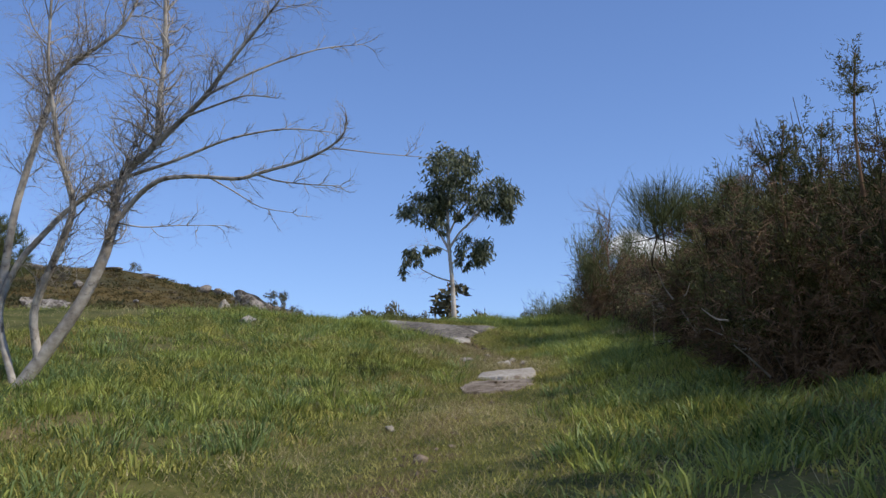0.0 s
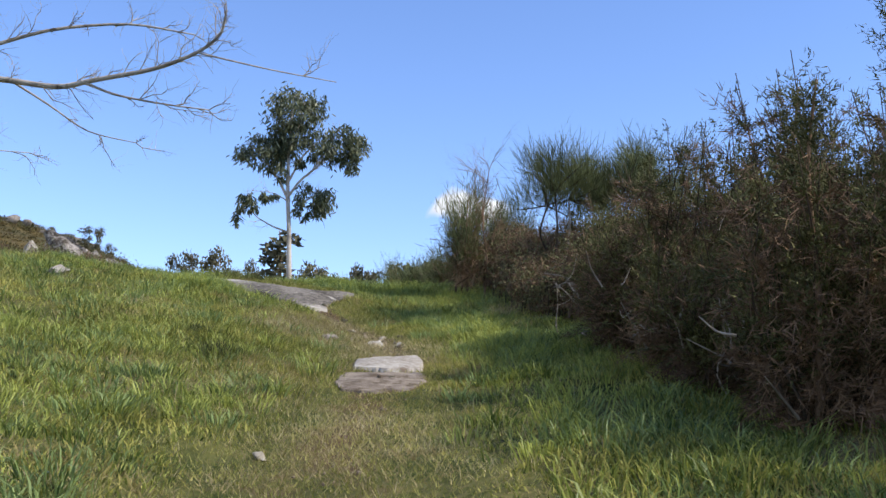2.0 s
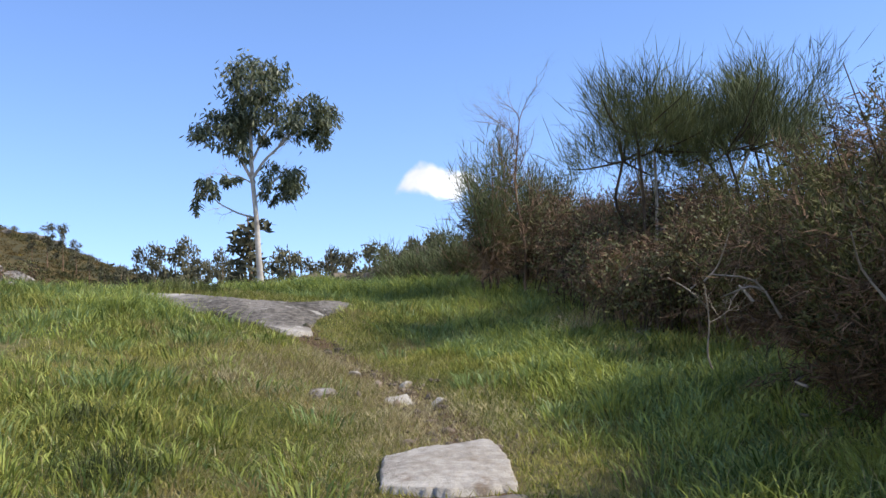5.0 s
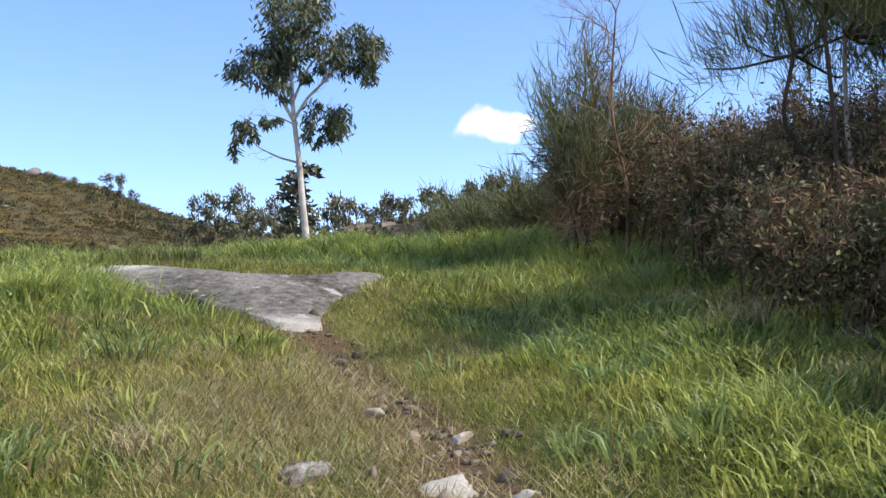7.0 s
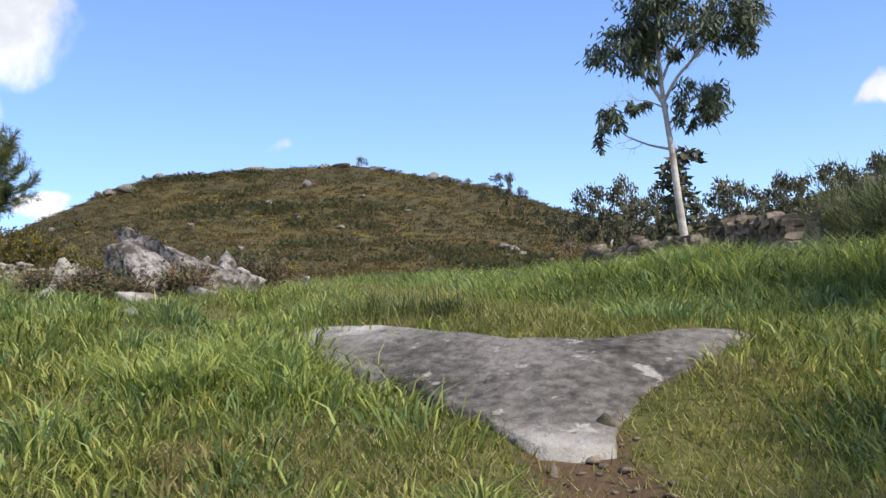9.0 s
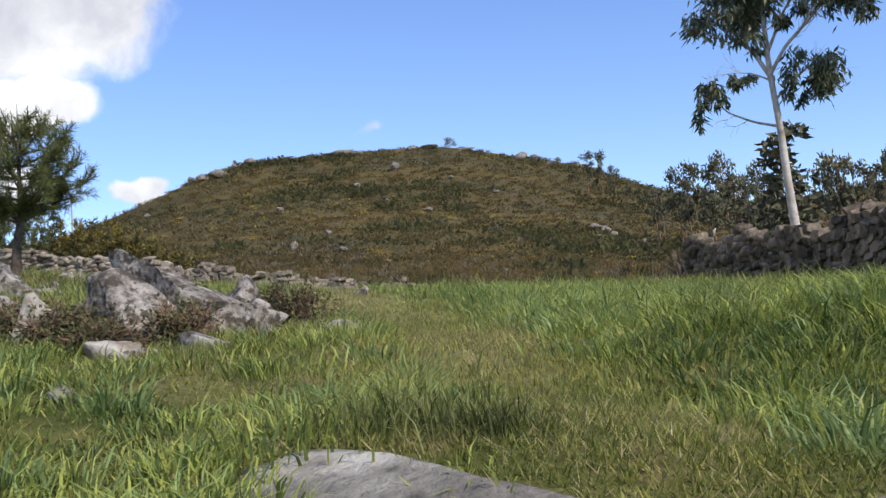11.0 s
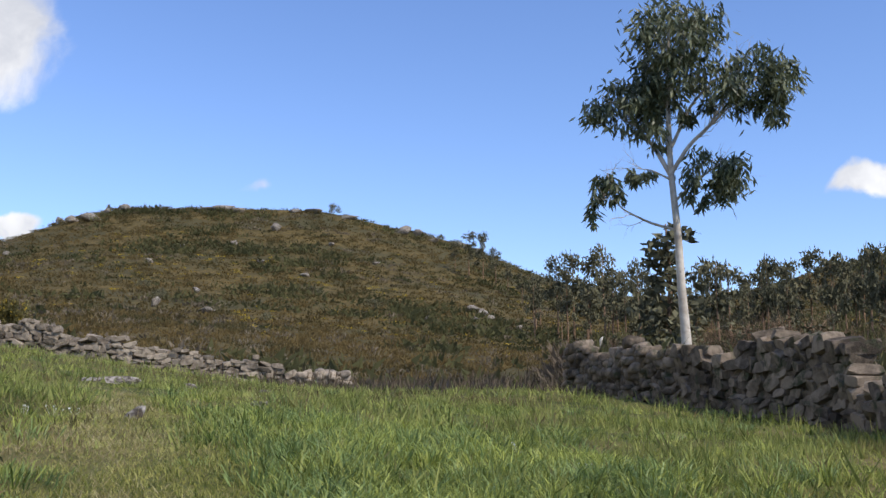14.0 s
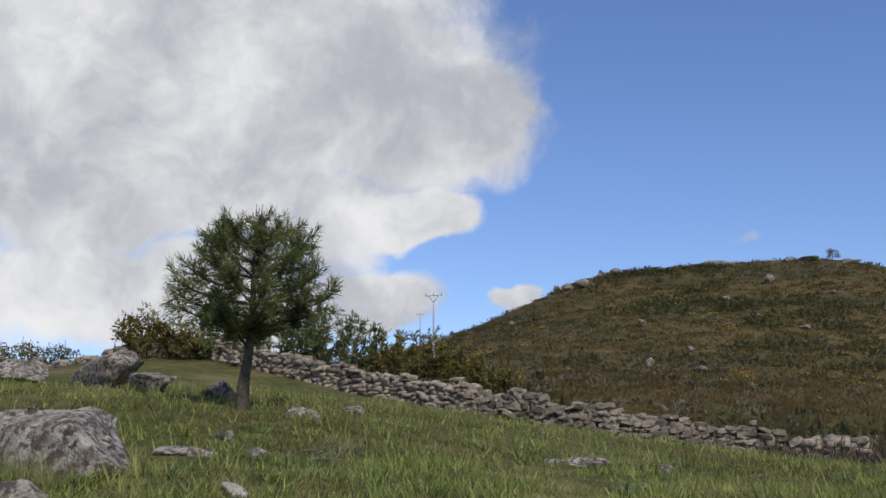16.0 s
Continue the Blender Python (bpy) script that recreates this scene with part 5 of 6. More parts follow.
# rocks that show on the hill: azimuth, distance, width, height
HILL_ROCKS = [(42.4, 300, 3.4, 2.4), (43.2, 292, 5.0, 2.6), (44.0, 300, 3.6, 2.0), (44.6, 306, 3.0, 2.0), (41.4, 304, 4.2, 2.0), (37.0, 306, 4.0, 1.5), (36.2, 305, 6.0, 1.8), (35.3, 304, 5.0, 1.6),
              (33.2, 270, 3.6, 2.6), (32.0, 306, 5.0, 1.4), (31.2, 307, 6.0, 1.3), (29.0, 306, 4.5, 1.6), (26.0, 303, 5.5, 2.6), (25.2, 304, 4.0, 2.2), (24.2, 300, 4.0, 2.0), (22.6, 305, 4.0, 2.0), (21.8, 302, 3.0, 2.4),
              (35.5, 240, 2.4, 1.4), (38.2, 230, 2.0, 1.2), (34.0, 210, 2.4, 1.3), (31.5, 190, 2.2, 1.2), (40.0, 200, 1.8, 1.2), (37.4, 150, 1.8, 1.3), (39.6, 120, 1.9, 1.4), (37.0, 116, 2.6, 1.0),
              (22.0, 170, 3.0, 1.6), (21.5, 164, 2.6, 1.9), (21.0, 158, 2.4, 1.4), (21.8, 152, 2.0, 1.0), (27.5, 230, 2.2, 1.0), (24.5, 140, 1.6, 1.0), (19.4, 150, 1.6, 1.2), (47.2, 260, 2.4, 1.6), (30.0, 250, 2.4, 1.2)]
for n, (az, d, w, h) in enumerate(HILL_ROCKS):
    x, y, z = hill_spot(az, d)
    w, h = (w * 1.3, h * 1.35) if d > 262 else (w * 0.95, h * 0.95)
    ob = part("hill_rock", rock_shape(400 + n, (w, w * 0.7, h), 2), GRANITE)
    ob.matrix_world = pose(x, y, z + h * (0.2 if d > 262 else 0.36), 0, 0, 37 * n)
    tagged(ob, "grey granite outcrop among the heath of the hill", "rock", "outcrops of the hill")


# ---------------------------------------------------------------- far trees
def far_tree(kind, name, label, category, group, seed):
    """A tree of unit height, standing at the origin."""
    rng = np.random.default_rng(seed)
    tree = thing(name, (0, 0, 0), label, category, group)
    pile = Pile()
    tube(pile, curved([(0, 0, -0.03), (0.01, 0, 0.3), (-0.015, 0, 0.6), (0, 0, 0.95)], 3), np.linspace(0.022, 0.004, 10), 5)
    blobs = []
    if kind == "gum":
        for _ in range(13):
            a, r, z = rng.uniform(0, 6.28), rng.uniform(0.03, 0.19), rng.uniform(0.36, 0.97)
            c = np.array([math.cos(a) * r, math.sin(a) * r, z])
            blobs.append((c, np.array([0.10, 0.10, 0.075]) * rng.uniform(0.55, 1.25), 60))
    elif kind == "cone":
        for i in range(12):
            z = 0.12 + 0.07 * i
            r = 0.19 * (1 - z) ** 0.6 + 0.02
            blobs.append((np.array([rng.normal(0, 0.03), rng.normal(0, 0.03), z]), np.array([r, r, 0.07]), 70))
    elif kind == "round":
        for _ in range(10):
            c = np.array([rng.normal(0, 0.2), rng.normal(0, 0.2), rng.uniform(0.3, 0.8)])
            blobs.append((c, np.array([0.22, 0.22, 0.17]), 120))
    else:
        for _ in range(7):
            a, z = rng.uniform(0, 6.28), rng.uniform(0.4, 0.7)
            grow(pile, (0, 0, z), (math.cos(a) * 0.7, math.sin(a) * 0.7, 0.6), 0.42, 0.008, 2, rng)
        blobs = [(np.array([rng.normal(0, 0.16), rng.normal(0, 0.16), rng.uniform(0.65, 0.95)]), np.array([0.12, 0.12, 0.07]), 22) for _ in range(7)]
    part("trunk", pile.shape(), GORSE_BROWN, tree)
    crown = Pile()
    for c, s, count in blobs:
        q = c + units(rng, count) * rng.uniform(0.3, 1, (count, 1)) * s
        crown.add(*leaves(q, units(rng, count) + [0, 0, -0.2], rng.uniform(0.03, 0.075, count), rng.uniform(0.018, 0.04, count), rng))
    part("crown", crown.shape(), FAR_LEAF, tree)
    return tree


MODELS = {}
for kind, name, label, category, group in (("gum", "distant_eucalyptus", "distant slender eucalyptus with clumped dark foliage", "tree", "eucalyptus wood beyond the heath"),
                                           ("cone", "distant_conifer", "dark dense conifer beyond the wall", "tree", ""), ("round", "distant_shrub", "rounded dark shrub far off on the heath", "bush", "shrubs on the heath"),
                                           ("thin", "thin_tree", "small thin-crowned tree with bare twigs beyond the meadow", "tree", "thin trees beyond the wall")):
    MODELS[kind] = far_tree(kind, name, label, category, group, 500 + len(MODELS))
USED = set()


def plant(kind, az, d, tall, wide=1.0):
    x, y, z = hill_spot(az, d)
    m = pose(x, y, z - (0.2 if kind == "round" else 0.02) * tall, 0, 0, (az * 77 + d * 13) % 360)
    model = MODELS[kind]
    if kind in USED:
        ob = copy_thing(model, m)
    else:
        ob = model
        ob.matrix_basis = m
        USED.add(kind)
    ob.scale = (tall * wide, tall * wide, tall)


plant("cone", 10.9, 62, 10.6, 1.2)
for az, d, tall, wide in [(22.2, 245, 12, 1.3), (21.4, 240, 13, 1.2), (20.7, 240, 10, 1.3), (20.0, 235, 8, 1.4), (23.0, 250, 8, 1.3), (19.2, 220, 7, 1.5), (17.2, 150, 9.5, 1.4), (16.3, 148, 10.5, 1.4), (15.4, 140, 10, 1.5), (14.6, 138, 11, 1.3),
                          (13.9, 140, 9, 1.5), (12.6, 135, 8.5, 1.5), (9.6, 120, 8.5, 1.5), (8.8, 118, 7.5, 1.5), (7.8, 118, 8.5, 1.4), (7.0, 120, 7.5, 1.5), (5.8, 122, 8.5, 1.5), (4.9, 118, 8.0, 1.6), (3.6, 125, 9, 1.4), (2.4, 120, 8, 1.5),
                          (1.0, 118, 8, 1.5), (-0.6, 120, 8.5, 1.5), (-2.4, 122, 9, 1.4), (-4.5, 118, 9, 1.4), (-7, 120, 9, 1.4), (-10, 120, 9, 1.4), (18.2, 170, 7, 1.5), (11.8, 128, 7, 1.6)]:
    plant("gum", az, d, tall * (1.28 if d < 200 else 0.95), wide * (0.5 if d < 200 else 0.6))
rng = np.random.default_rng(83)
for _ in range(46):
    az = rng.uniform(-9, 19)
    plant("gum", az, rng.uniform(80, 150) + max(0, az - 12) * 8, rng.uniform(6.5, 10.5), rng.uniform(0.5, 0.8))
for az, d, tall, wide in [(6.6, 48, 3.6, 1.2), (3.6, 42, 3.4, 1.3), (4.5, 52, 4.0, 1.2), (1.6, 44, 3.2, 1.3), (7.6, 56, 3.6, 1.2), (-1.5, 40, 3.4, 1.3), (9.0, 58, 3.4, 1.1), (13.5, 66, 3.2, 1.2)]:
    plant("thin", az, d, tall, wide)
rng = np.random.default_rng(81)
for az, d, tall, wide in [(29.9, 307, 5.4, 0.75), (42.2, 308, 3.0, 0.6), (44.6, 304, 2.6, 0.7), (39.5, 308, 2.0, 0.8), (50.6, 300, 3.2, 0.6), (23.8, 304, 3.6, 0.9), (22.9, 302, 3.4, 1.1), (24.8, 305, 2.6, 1.2), (47.5, 308, 1.8, 1.0),
                          (52.6, 280, 3.4, 0.9), (51.3, 126, 4.6, 0.8), (52.3, 110, 3.6, 0.9), (53.2, 100, 3.4, 0.9), (54.4, 78, 3.0, 0.7), (57.2, 70, 4.4, 0.55), (58.4, 66, 4.0, 0.8), (59.6, 62, 3.4, 0.9), (60.8, 60, 3.0, 1.0), (56.2, 70, 2.8, 0.9), (63.0, 64, 2.3, 1.0), (72.5, 72, 3.8, 0.9), (74.5, 74, 4.4, 0.9),
                          (76.5, 72, 4.4, 1.0), (70.4, 68, 3.4, 0.8), (65, 66, 2.2, 1.1), (67.5, 68, 1.8, 1.1), (39.3, 130, 2.6, 1.1), (40.2, 150, 2.2, 1.1), (31.0, 160, 2.2, 1.2), (27.6, 150, 2.4, 1.2), (33.5, 110, 1.8, 1.2),
                          (0.5, 30, 2.2, 1.1), (-2, 28, 2.4, 1.1), (2.4, 36, 2.0, 1.1), (-6, 26, 2.6, 1.1), (5.5, 44, 2.0, 1.2), (11.5, 70, 2.2, 1.2), (9.4, 74, 2.6, 1.2), (15, 78, 2.0, 1.3)]:
    plant("round", az, d, tall, wide)


# ---------------------------------------------------------------- power line
def power_pole(az, d, tall, label):
    x, y, z = hill_spot(az, d)
    pole = thing("power_pole", (x, y, z), label, "pole", "power line", turn=az - 18)
    pile = Pile()
    tube(pile, [(0, 0, -0.3), (0, 0, tall * 0.5), (0, 0, tall - 1.0)], [0.16, 0.14, 0.1], 8)
    part("mast", pile.shape(), POLE_MAT, pole)
    pile = Pile()
    for s in (-1, 1):
        tube(pile, [(0, 0, tall - 1.0), (s * 0.8, 0, tall)], [0.09, 0.07], 5)
    part("brace", pile.shape(), POLE_MAT, pole)
    pile = Pile()
    tube(pile, [(-1.35, 0, tall), (1.35, 0, tall)], [0.07, 0.07], 5)
    part("crossarm", pile.shape(), POLE_MAT, pole)
    for s in (-1.2, 0, 1.2):
        pile = Pile()
        tube(pile, [(s, 0, tall), (s, 0, tall + 0.35)], [0.06, 0.05], 5)
        part("insulator", pile.shape(), WALL_DARK, pole)


power_pole(51.45, 150, 11.3, "pale concrete power pole with a wide crossarm on the ridge")
power_pole(52.4, 330, 13.5, "far power pole with a thin crossarm behind the ridge")
power_pole(55.0, 330, 14.0, "far power pole with a thin crossarm behind the ridge")


# ---------------------------------------------------------------- dry stone walls
def stone_meshes(mat, seed, count=14):
    """Rough blocks with broken corners, of unit size."""
    made = []
    rng = np.random.default_rng(seed)
    for i in range(count):
        bm = bmesh.new()
        for sx in (-1, 1):
            for sy in (-1, 1):
                for sz in (-1, 1):
                    c = np.array([sx, sy, sz]) * 0.56 * rng.uniform(0.74, 1.0, 3)
                    for axis in range(3):
                        p = c.copy()
                        p[axis] *= rng.uniform(0.3, 0.8)
                        bm.verts.new(p)
        hull = bmesh.ops.convex_hull(bm, input=bm.verts[:])
        loose = list({v for v in hull["geom_interior"] + hull["geom_unused"] if isinstance(v, bmesh.types.BMVert)})
        bmesh.ops.delete(bm, geom=loose, context="VERTS")
        bmesh.ops.triangulate(bm, faces=bm.faces[:])
        me = bpy.data.meshes.new("stone")
        bm.to_mesh(me)
        bm.free()
        me.materials.append(mat)
        made.append(me)
    return made


def dry_wall(name, line, mat, label, seed, near, course=(0.13, 0.22), block=(0.16, 0.55), limit=295):
    """A wall of stones in uneven courses along a line; stones close to the point near are parts, the rest one mesh."""
    rng = np.random.default_rng(seed)
    p = np.array([q[:2] for q in line])
    run = np.r_[0, np.cumsum(np.linalg.norm(np.diff(p, axis=0), axis=1))]
    wall = new(name)
    tagged(wall, label, "wall", kind="structure")
    shapes = stone_meshes(mat, seed)
    spots = []
    z_low = 0.0
    while z_low < 1.75:
        rise = rng.uniform(*course)
        s = -rng.uniform(0, 0.25)
        while s < run[-1]:
            w = rng.uniform(*block)
            mid = s + w / 2
            top = np.interp(mid, run, [q[2] for q in line]) + 0.10 * math.sin(mid * 2.3) + rng.normal(0, 0.05)
            if 0 < mid < run[-1] and z_low + rise * 0.55 < top:
                x, y = np.interp(mid, run, p[:, 0]), np.interp(mid, run, p[:, 1])
                i = min(int(np.searchsorted(run, mid)), len(p) - 1)
                a = math.degrees(math.atan2(*(p[i] - p[i - 1])[::-1]))
                h = rise * rng.uniform(0.75, 1.5)
                spots.append((x, y, float(height(x, y)) - 0.06 + z_low + h * 0.45, a, w * rng.uniform(1.0, 1.18), rng.uniform(0.42, 0.62), h))
            s += w
        z_low += rise * 0.93
    spots.sort(key=lambda q: (q[0] - near[0]) ** 2 + (q[1] - near[1]) ** 2)
    rest = Pile()
    for n, (x, y, z, a, w, d, h) in enumerate(spots):
        me = shapes[rng.integers(len(shapes))]
        m = pose(x + rng.normal(0, 0.04), y + rng.normal(0, 0.04), z + rng.normal(0, 0.025), rng.normal(0, 9), rng.normal(0, 13), a + rng.normal(0, 10)) @ Matrix.Diagonal((w, d, h, 1))
        if n < limit:
            ob = new("stone", me)
            ob.parent = wall
            ob.matrix_world = m
        else:
            v = np.array([m @ q.co for q in me.vertices])
            rest.add(v, [list(q.vertices) for q in me.polygons])
    if rest.n:
        tagged(part("stones", rest.shape(), mat, wall), kind="stuff")
    core = Pile()
    q = np.linspace(0.3, run[-1] - 0.1, 60)
    x, y = np.interp(q, run, p[:, 0]), np.interp(q, run, p[:, 1])
    t = np.interp(q, run, [u[2] for u in line])
    for i in range(len(q) - 1):
        d = np.array([x[i + 1] - x[i], y[i + 1] - y[i]])
        side = np.array([-d[1], d[0]]) / np.linalg.norm(d) * 0.13
        ring = []
        for j in (i, i + 1):
            g = float(height(x[j], y[j]))
            ring += [(x[j] - side[0], y[j] - side[1], g - 0.1), (x[j] + side[0], y[j] + side[1], g - 0.1), (x[j] + side[0], y[j] + side[1], g + t[j] - 0.3), (x[j] - side[0], y[j] - side[1], g + t[j] - 0.3)]
        core.add(ring, [(0, 1, 5), (0, 5, 4), (1, 2, 6), (1, 6, 5), (2, 3, 7), (2, 7, 6), (3, 0, 4), (3, 4, 7), (0, 3, 2), (0, 2, 1), (4, 5, 6), (4, 6, 7)])
    part("rubble_core", core.shape(), WALL_DARK, wall, "dark rubble filling")


dry_wall("wall_west", WALL_L, WALL_STONE, "long low dry stone wall of pale grey granite below the heath", 601, (-28, 51), (0.11, 0.19), (0.16, 0.5))
dry_wall("wall_east", WALL_R, WALL_DARK, "tumbledown dark dry stone wall at the edge of the meadow", 602, (-3, 39), (0.11, 0.24), (0.16, 0.46))
ob = part("upright_stone", rock_shape(77, (0.1, 0.08, 0.34), 2), PALE_GRANITE)
ob.matrix_world = pose(-8.95, 46.75, float(height(-8.95, 46.75)) + 1.42, 0, 12, 30)
tagged(ob, "small white stone set upright on the wall", "stone")


# ---------------------------------------------------------------- grass
def inside(x, y, outline):
    """Which points lie inside a closed outline."""
    hit = np.zeros(np.shape(x), bool)
    for (ax, ay), (bx, by) in zip(outline, outline[1:] + outline[:1]):
        hit ^= ((ay > y) != (by > y)) & (x < (bx - ax) * (y - ay) / (by - ay + 1e-12) + ax)
    return hit


def in_slabs(x, y):
    """On the bare rock: a little fringe of turf still creeps over its rim."""
    x, y = x + 0.06 * np.sin(9 * y + 3 * x) * np.sin(4 * y), y + 0.06 * np.sin(11 * x + 2 * y) * np.sin(5 * x)
    return inside(x, y, BEDROCK) | inside(x, y, STEP_BACK) | inside(x, y, STEP_FRONT)


def build_grass():
    rng = np.random.default_rng(91)

    def field_of(count, x_lo, x_hi, y_lo, y_hi):
        return rng.uniform(x_lo, x_hi, count), rng.uniform(y_lo, y_hi, count)

    def worn(x, y):
        width = np.interp(y, (0, 9, 14, 19, 21, 26, 40), (0.95, 0.85, 0.55, 0.4, 0.5, 0.55, 0.5))
        return np.exp(-((x - path_line(y)) / width) ** 2) * (1 - smoothstep(32, 40, y)) * (1 - 0.15 * smoothstep(20, 24, y))

    def mottle(x, y):
        """Uneven growth: dense tussocky spots and thin ones, at three sizes."""
        m = np.sin(1.3 * x + 0.5 * y + 0.4) * np.sin(1.1 * y - 0.6 * x) + 0.8 * np.sin(3.1 * x - 1.4 * y + 1.0) * np.sin(2.8 * y + 0.9 * x)
        return m + 0.6 * np.sin(6.7 * x + 2.1 * y) * np.sin(5.9 * y - 2.6 * x + 0.7)

    # turf everywhere near the walk
    near, far = [], []
    for count, box, size in ((185000, (-6.5, 3.4, 2.0, 26), 1.14), (26000, (3.4, 5.8, 3.0, 16), 1.2), (84000, (-14, 3, 20, 38), 1.32), (40000, (-32, 4, 26, 58), 2.2), (10000, (-6, 6, -1, 6), 1.1)):
        x, y = field_of(count, *box)
        w = worn(x, y)
        patch = mottle(x, y)
        wall = np.interp(x, WALL_L_X, WALL_L_Y)
        keep = (rng.random(count) > 0.86 * w) & (rng.random(count) < 0.55 + 0.45 * smoothstep(-0.9, 0.5, patch)) & ~in_slabs(x, y) & ~((y > wall - 0.3) & (x < -18)) & ((y < 47) | (x < -10))
        x, y, w, patch = x[keep], y[keep], w[keep], patch[keep]
        h = (0.075 + 0.06 * np.clip(patch, -0.6, 1.2)) * rng.uniform(0.55, 1.5, len(x)) * (1 - 0.68 * w) * (1 - 0.35 * np.exp(-((x - path_line(y)) / 1.7) ** 2)) * size
        (near if size < 1.3 else far).append((x, y, np.clip(h, 0.04, None), rng.uniform(0.008, 0.015, len(x)) * size ** 1.25))
    x, y, h, wd = (np.concatenate(q) for q in zip(*near))
    shape = grass_blades(x, y, height(x, y), h, wd, rng.uniform(0.3, 0.97, len(x)), rng)
    tagged(part("meadow_grass", shape, GRASS), "mixed green and yellowing meadow grass, short along the path", "grass", kind="stuff")
    x, y, h, wd = (np.concatenate(q) for q in zip(*far))
    shape = short_blades(x, y, height(x, y), h, wd * 1.1, rng.uniform(0.2, 0.85, len(x)), rng)
    tagged(part("upper_meadow_grass", shape, UPPER), "mixed green and yellowing grass of the upper meadow", "grass", kind="stuff")

    # low turf between the tufts
    x, y = np.concatenate([rng.uniform(-3.2, 2.6, 120000), rng.uniform(-7, 2, 60000)]), np.concatenate([rng.uniform(12.5, 21, 120000), rng.uniform(21, 30, 60000)])
    keep = ~in_slabs(x, y) & (rng.random(len(x)) > 0.93 * worn(x, y) * (y < 20))
    x, y = x[keep], y[keep]
    shape = short_blades(x, y, height(x, y), rng.uniform(0.04, 0.10, len(x)), rng.uniform(0.006, 0.012, len(x)), rng.uniform(0.3, 0.95, len(x)), rng)
    tagged(part("low_turf", shape, GRASS), "fine low turf between the grass tufts", "grass", kind="stuff")

    # short worn turf along the trodden line
    y = rng.uniform(1.5, 32, 86000)
    x = path_line(y) + rng.normal(0, 0.75, len(y))
    keep = ~in_slabs(x, y) & (rng.random(len(y)) > np.exp(-((x - path_line(y) - 0.1) / 0.2) ** 2) * smoothstep(13.5, 15, y) * (1 - smoothstep(19, 20, y)))
    x, y = x[keep], y[keep]
    shape = short_blades(x, y, height(x, y), rng.uniform(0.035, 0.08, len(x)), rng.uniform(0.006, 0.012, len(x)), rng.uniform(0.4, 0.97, len(x)), rng)
    tagged(part("worn_turf", shape, WORN), "short trodden yellowish turf of the path", "grass", kind="stuff")

    # tall tufts
    tx, ty = [], []
    for count, box in ((1000, (-6.5, 5.4, 2, 26)), (420, (-12, 2.5, 21, 38)), (260, (-26, 4, 30, 50))):
        x, y = field_of(count, *box)
        keep = (worn(x, y) < 0.25) & ~in_slabs(x, y)
        tx.append(x[keep])
        ty.append(y[keep])
    for count, (ax, ay, sx, sy) in ((150, (2.3, 16, 0.8, 3.0)), (170, (-0.2, 24.2, 1.6, 0.7)), (90, (-1.0, 28.5, 1.8, 3.0)), (130, (-0.9, 25.8, 1.5, 1.2)), (60, (-6.8, 23.6, 0.9, 0.8)), (120, (-12, 28, 2.5, 1.8)), (90, (3.6, 7.5, 1.1, 2.2)), (60, (1.4, 17.2, 0.5, 1.8)), (90, (-2.6, 11, 1.4, 3.5)), (70, (-3.4, 17, 1.4, 2.0)), (90, (-5, 20.5, 1.5, 1.2)), (25, (-3.0, 18.8, 0.7, 0.8)), (90, (-3.2, 19.5, 0.4, 0.22)), (260, (-2.6, 9.5, 1.1, 2.6)), (160, (-4.2, 7, 1.2, 2.5)), (110, (2.6, 8.2, 0.5, 2.2))):
        tx.append(rng.normal(ax, sx, count))
        ty.append(rng.normal(ay, sy, count))
    # deep grass east of the upper path, and on the bank along the thicket
    for count, y_lo, y_hi, near, deep in ((900, 20.8, 31, 0.85, 4.6), (360, 12.5, 20, 1.15, 1.5)):
        y = rng.uniform(y_lo, y_hi, count)
        tx.append(path_line(y) + near + deep * rng.random(count) ** 0.8)
        ty.append(y)
    tx, ty = np.concatenate(tx), np.concatenate(ty)
    keep = (worn(tx, ty) < 0.35) & ~in_slabs(tx, ty)
    tx, ty = tx[keep], ty[keep]
    per = 58
    k = len(tx)
    spread = rng.uniform(0.05, 0.17, k)
    ox, oy = rng.normal(0, 1, (2, k, per)) * spread[:, None]
    x, y = (tx[:, None] + ox).ravel(), (ty[:, None] + oy).ravel()
    away = np.arctan2(oy, ox).ravel() + rng.normal(0, 0.5, k * per)
    deep = smoothstep(0.6, 1.6, tx - path_line(ty)) * smoothstep(20.5, 22.5, ty) * (1 - smoothstep(30, 34, ty))
    h = ((rng.uniform(0.10, 0.27, k) + 0.03 * deep)[:, None] * rng.uniform(0.5, 1.2, (k, per)) * (1 + 0.45 * np.exp(-((tx - 0.3) / 2.4) ** 2 - ((ty - 24.4) / 1.4) ** 2))[:, None]).ravel()
    wide, bent = rng.uniform(0.007, 0.016, k * per), rng.uniform(0.5, 1.0, k * per)
    blue = np.repeat(rng.random(k) < 0.38, per)
    for name, mat, pick, label in (("tall_grass", LUSH, ~blue, "lush green tufts of tall grass"), ("cocksfoot_tufts", BLUISH, blue, "darker blue-green grass tufts in the meadow")):
        shape = grass_blades(x[pick], y[pick], height(x[pick], y[pick]), h[pick], wide[pick], bent[pick], rng, lean=away[pick])
        tagged(part(name, shape, mat), label, "grass", kind="stuff")

    # dry stalks
    x, y = field_of(42000, -12, 4.5, 1, 34)
    w = worn(x, y)
    keep = (np.sin(0.8 * x + 1.3) * np.sin(0.7 * y) + rng.normal(0, 0.5, len(x)) > np.where(y > 21, 0.8, 0.2)) & ~in_slabs(x, y)
    x, y, w = x[keep], y[keep], w[keep]
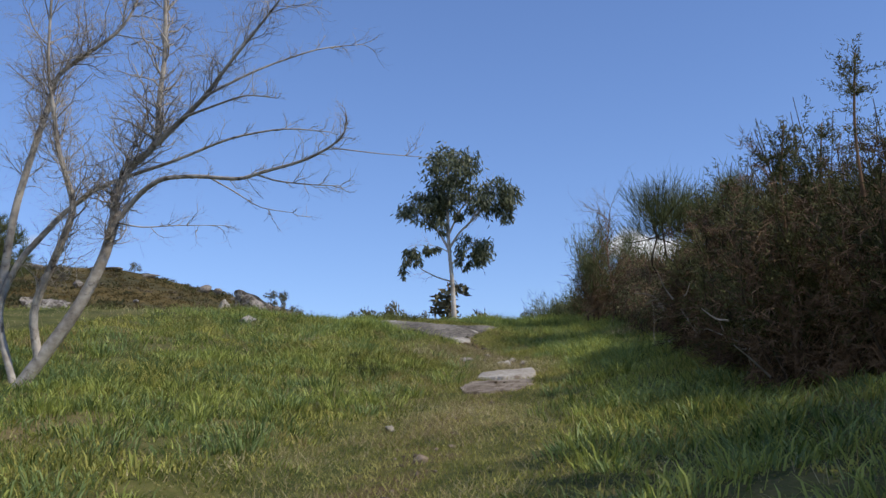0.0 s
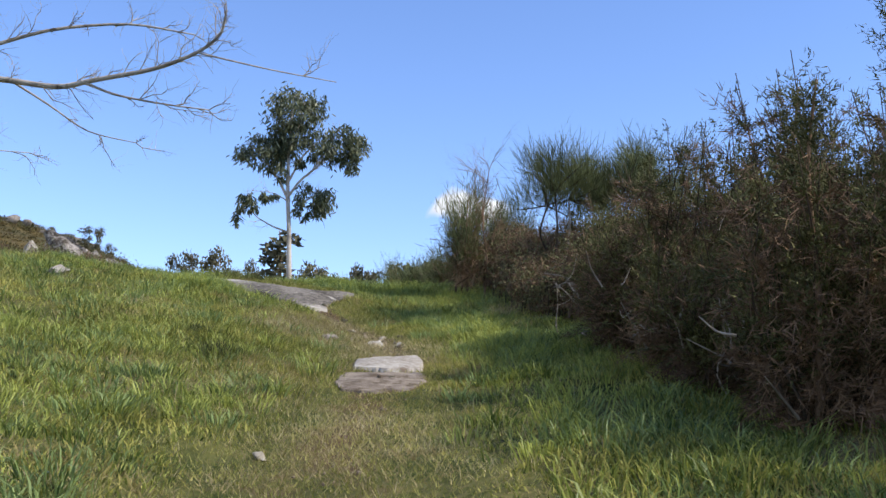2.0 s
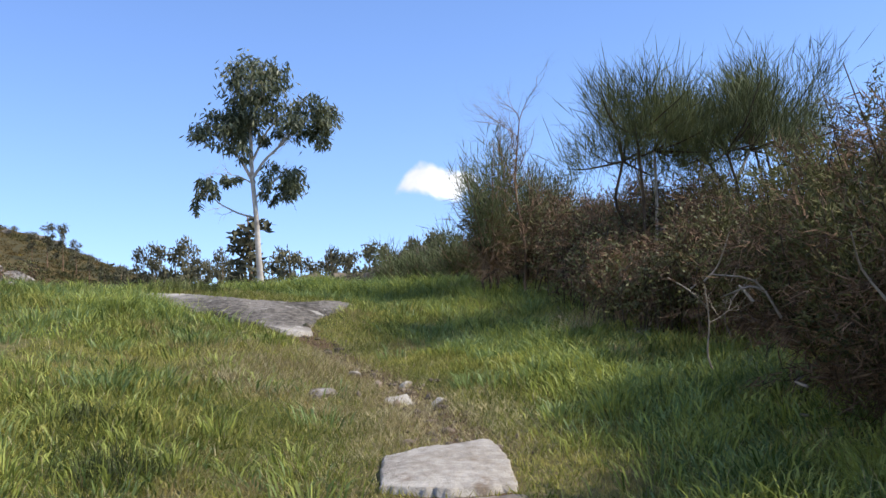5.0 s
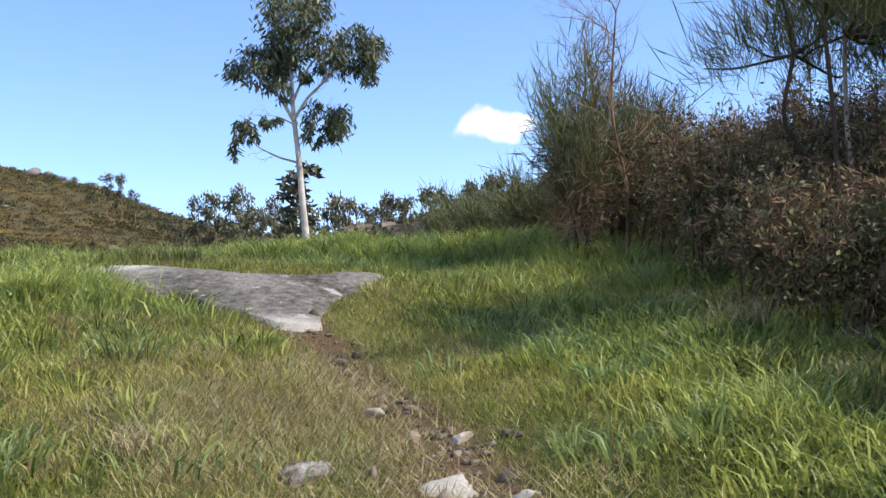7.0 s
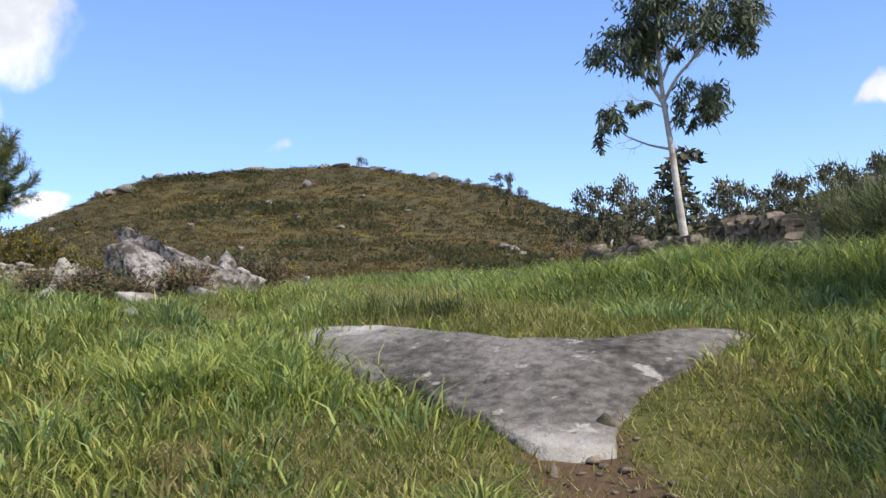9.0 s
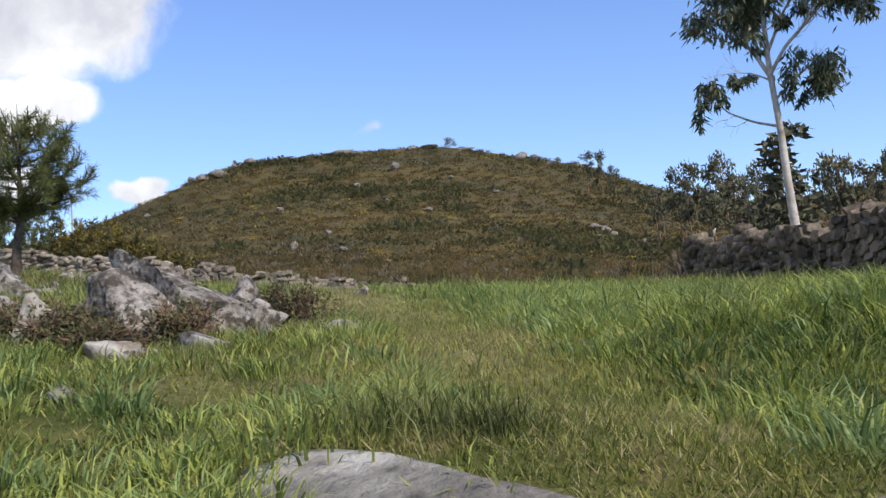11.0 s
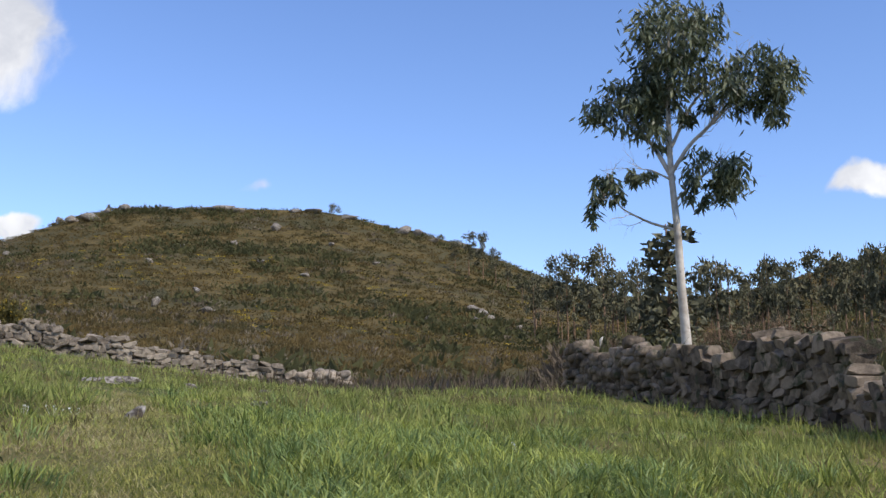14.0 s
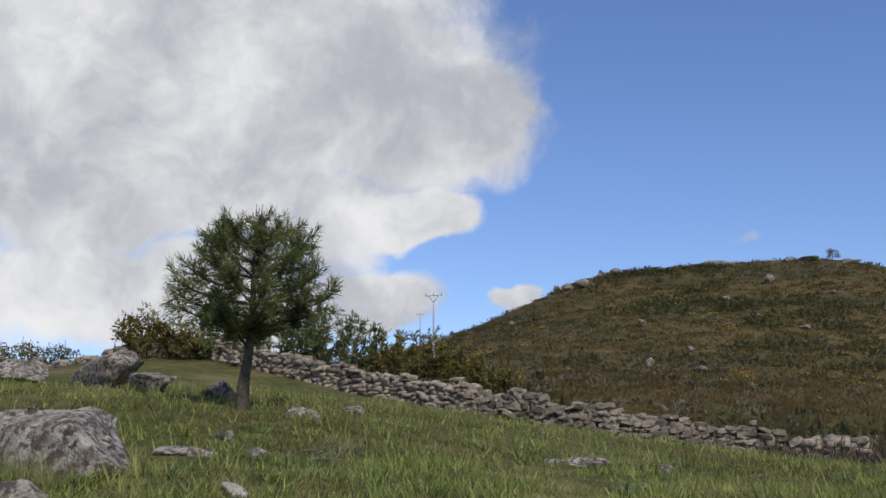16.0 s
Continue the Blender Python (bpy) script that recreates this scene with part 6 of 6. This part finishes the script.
    shape = grass_blades(x, y, height(x, y), rng.uniform(0.06, 0.24, len(x)) * (1 - 0.7 * w), rng.uniform(0.003, 0.006, len(x)), rng.uniform(0.3, 0.95, len(x)), rng)
    tagged(part("dry_grass", shape, STRAW), "thin straw-coloured dead grass stalks", "grass", kind="stuff")

    # matted straw beside the trodden line
    y = np.r_[rng.uniform(2, 32, 90000), rng.normal(16.4, 1.3, 40000)]
    x = path_line(y) + np.r_[rng.normal(-0.2, 0.9, 90000), rng.normal(-0.85, 0.6, 40000)]
    keep = ~in_slabs(x, y) & (np.sin(1.7 * x + 0.4) * np.sin(1.3 * y + 0.9) + rng.normal(0, 0.4, len(y)) > np.where((y > 20) & (np.abs(x - path_line(y)) > 0.55), 0.75, 0.0))
    x, y = x[keep], y[keep]
    shape = short_blades(x, y, height(x, y), rng.uniform(0.05, 0.14, len(x)), rng.uniform(0.005, 0.009, len(x)), rng.uniform(0.6, 0.98, len(x)), rng)
    tagged(part("straw_mat", shape, STRAW), "matted bleached straw beside the path", "grass", kind="stuff")

    # brown short growth in the western field
    x, y = field_of(70000, -28, -8, 25, 46)
    keep = np.sin(0.45 * x + 0.6) * np.sin(0.5 * y + 0.9) + rng.normal(0, 0.35, len(x)) > 0.05
    x, y = x[keep], y[keep]
    shape = grass_blades(x, y, height(x, y), rng.uniform(0.07, 0.2, len(x)), rng.uniform(0.006, 0.014, len(x)), rng.uniform(0.4, 0.97, len(x)), rng)
    tagged(part("brown_grass", shape, BROWN_GRASS), "brownish withered grass and low heather in the western field", "grass", kind="stuff")

    # pale dead tussocks at the thicket's foot and among the boulders
    for cx, cy, s in ((1.75, 18.3, 1.0), (1.95, 16.9, 0.7), (-7.0, 23.2, 0.9), (-6.7, 24.5, 0.8), (-1.35, 16.2, 0.6), (0.62, 23.5, 0.9), (-0.55, 15.7, 0.4), (1.6, 19.6, 0.6), (-6.0, 24.0, 0.7), (-5.4, 23.6, 0.6)):
        k = 260
        x, y = cx + rng.normal(0, 0.13 * s, k), cy + rng.normal(0, 0.13 * s, k)
        shape = grass_blades(x, y, height(x, y), rng.uniform(0.12, 0.42, k) * s, rng.uniform(0.004, 0.007, k), rng.uniform(0.5, 0.97, k), rng)
        tagged(part("dead_tussock", shape, STRAW), "bleached tussock of dead grass", "grass", "dead tussocks", "stuff")

    # dark rushes beside the bedrock
    for cx, cy, s in ((-2.95, 20.85, 0.9), (-3.2, 20.8, 0.8), (-2.6, 20.8, 0.6), (-14.0, 26.6, 1.5), (-1.4, 13.6, 0.8), (-1.9, 14.4, 0.7), (-2.6, 24.5, 0.9), (-2.1, 26.6, 0.9), (-6.85, 23.35, 0.9), (-6.3, 23.5, 0.7), (-6.9, 24.6, 0.9), (-7.3, 22.9, 0.8), (-8.6, 23.2, 0.8), (-5.6, 22.3, 0.6)):
        k = 420
        x, y = cx + rng.normal(0, 0.2 * s, k), cy + rng.normal(0, 0.14 * s, k)
        shape = grass_blades(x, y, height(x, y), rng.uniform(0.1, 0.3, k) * s, rng.uniform(0.004, 0.008, k), rng.uniform(0.2, 0.8, k), rng)
        tagged(part("dark_tussock", shape, PINE_NEEDLE), "dark green tussock of wiry grass", "grass", "dark tussocks", "stuff")


build_grass()


# white flowers in the meadow
for n, (fx, fy) in enumerate([(-9.9, 28.9), (-10.1, 28.7), (-9.7, 29.0), (-10.6, 28.5), (-5.3, 30.0), (-4.4, 29.2)]):
    rng = np.random.default_rng(700 + n)
    pile = Pile()
    for _ in range(4):
        c = np.array([rng.normal(0, 0.05), rng.normal(0, 0.05), rng.uniform(0.06, 0.11)])
        pile.add(*leaves(np.repeat(c[None], 6, 0), units(rng, 6) * [1, 1, 0.4] + [0, 0, 0.3], 0.014, 0.011, rng))
        tube(pile, [(c[0] * 0.4, c[1] * 0.4, 0), tuple(c)], [0.0015, 0.001], 3)
    ob = part("white_flowers", pile.shape(), PETAL)
    ob.matrix_world = pose(*on_ground(fx, fy))
    tagged(ob, "small cluster of white wild flowers in the grass", "flower", "white flowers")
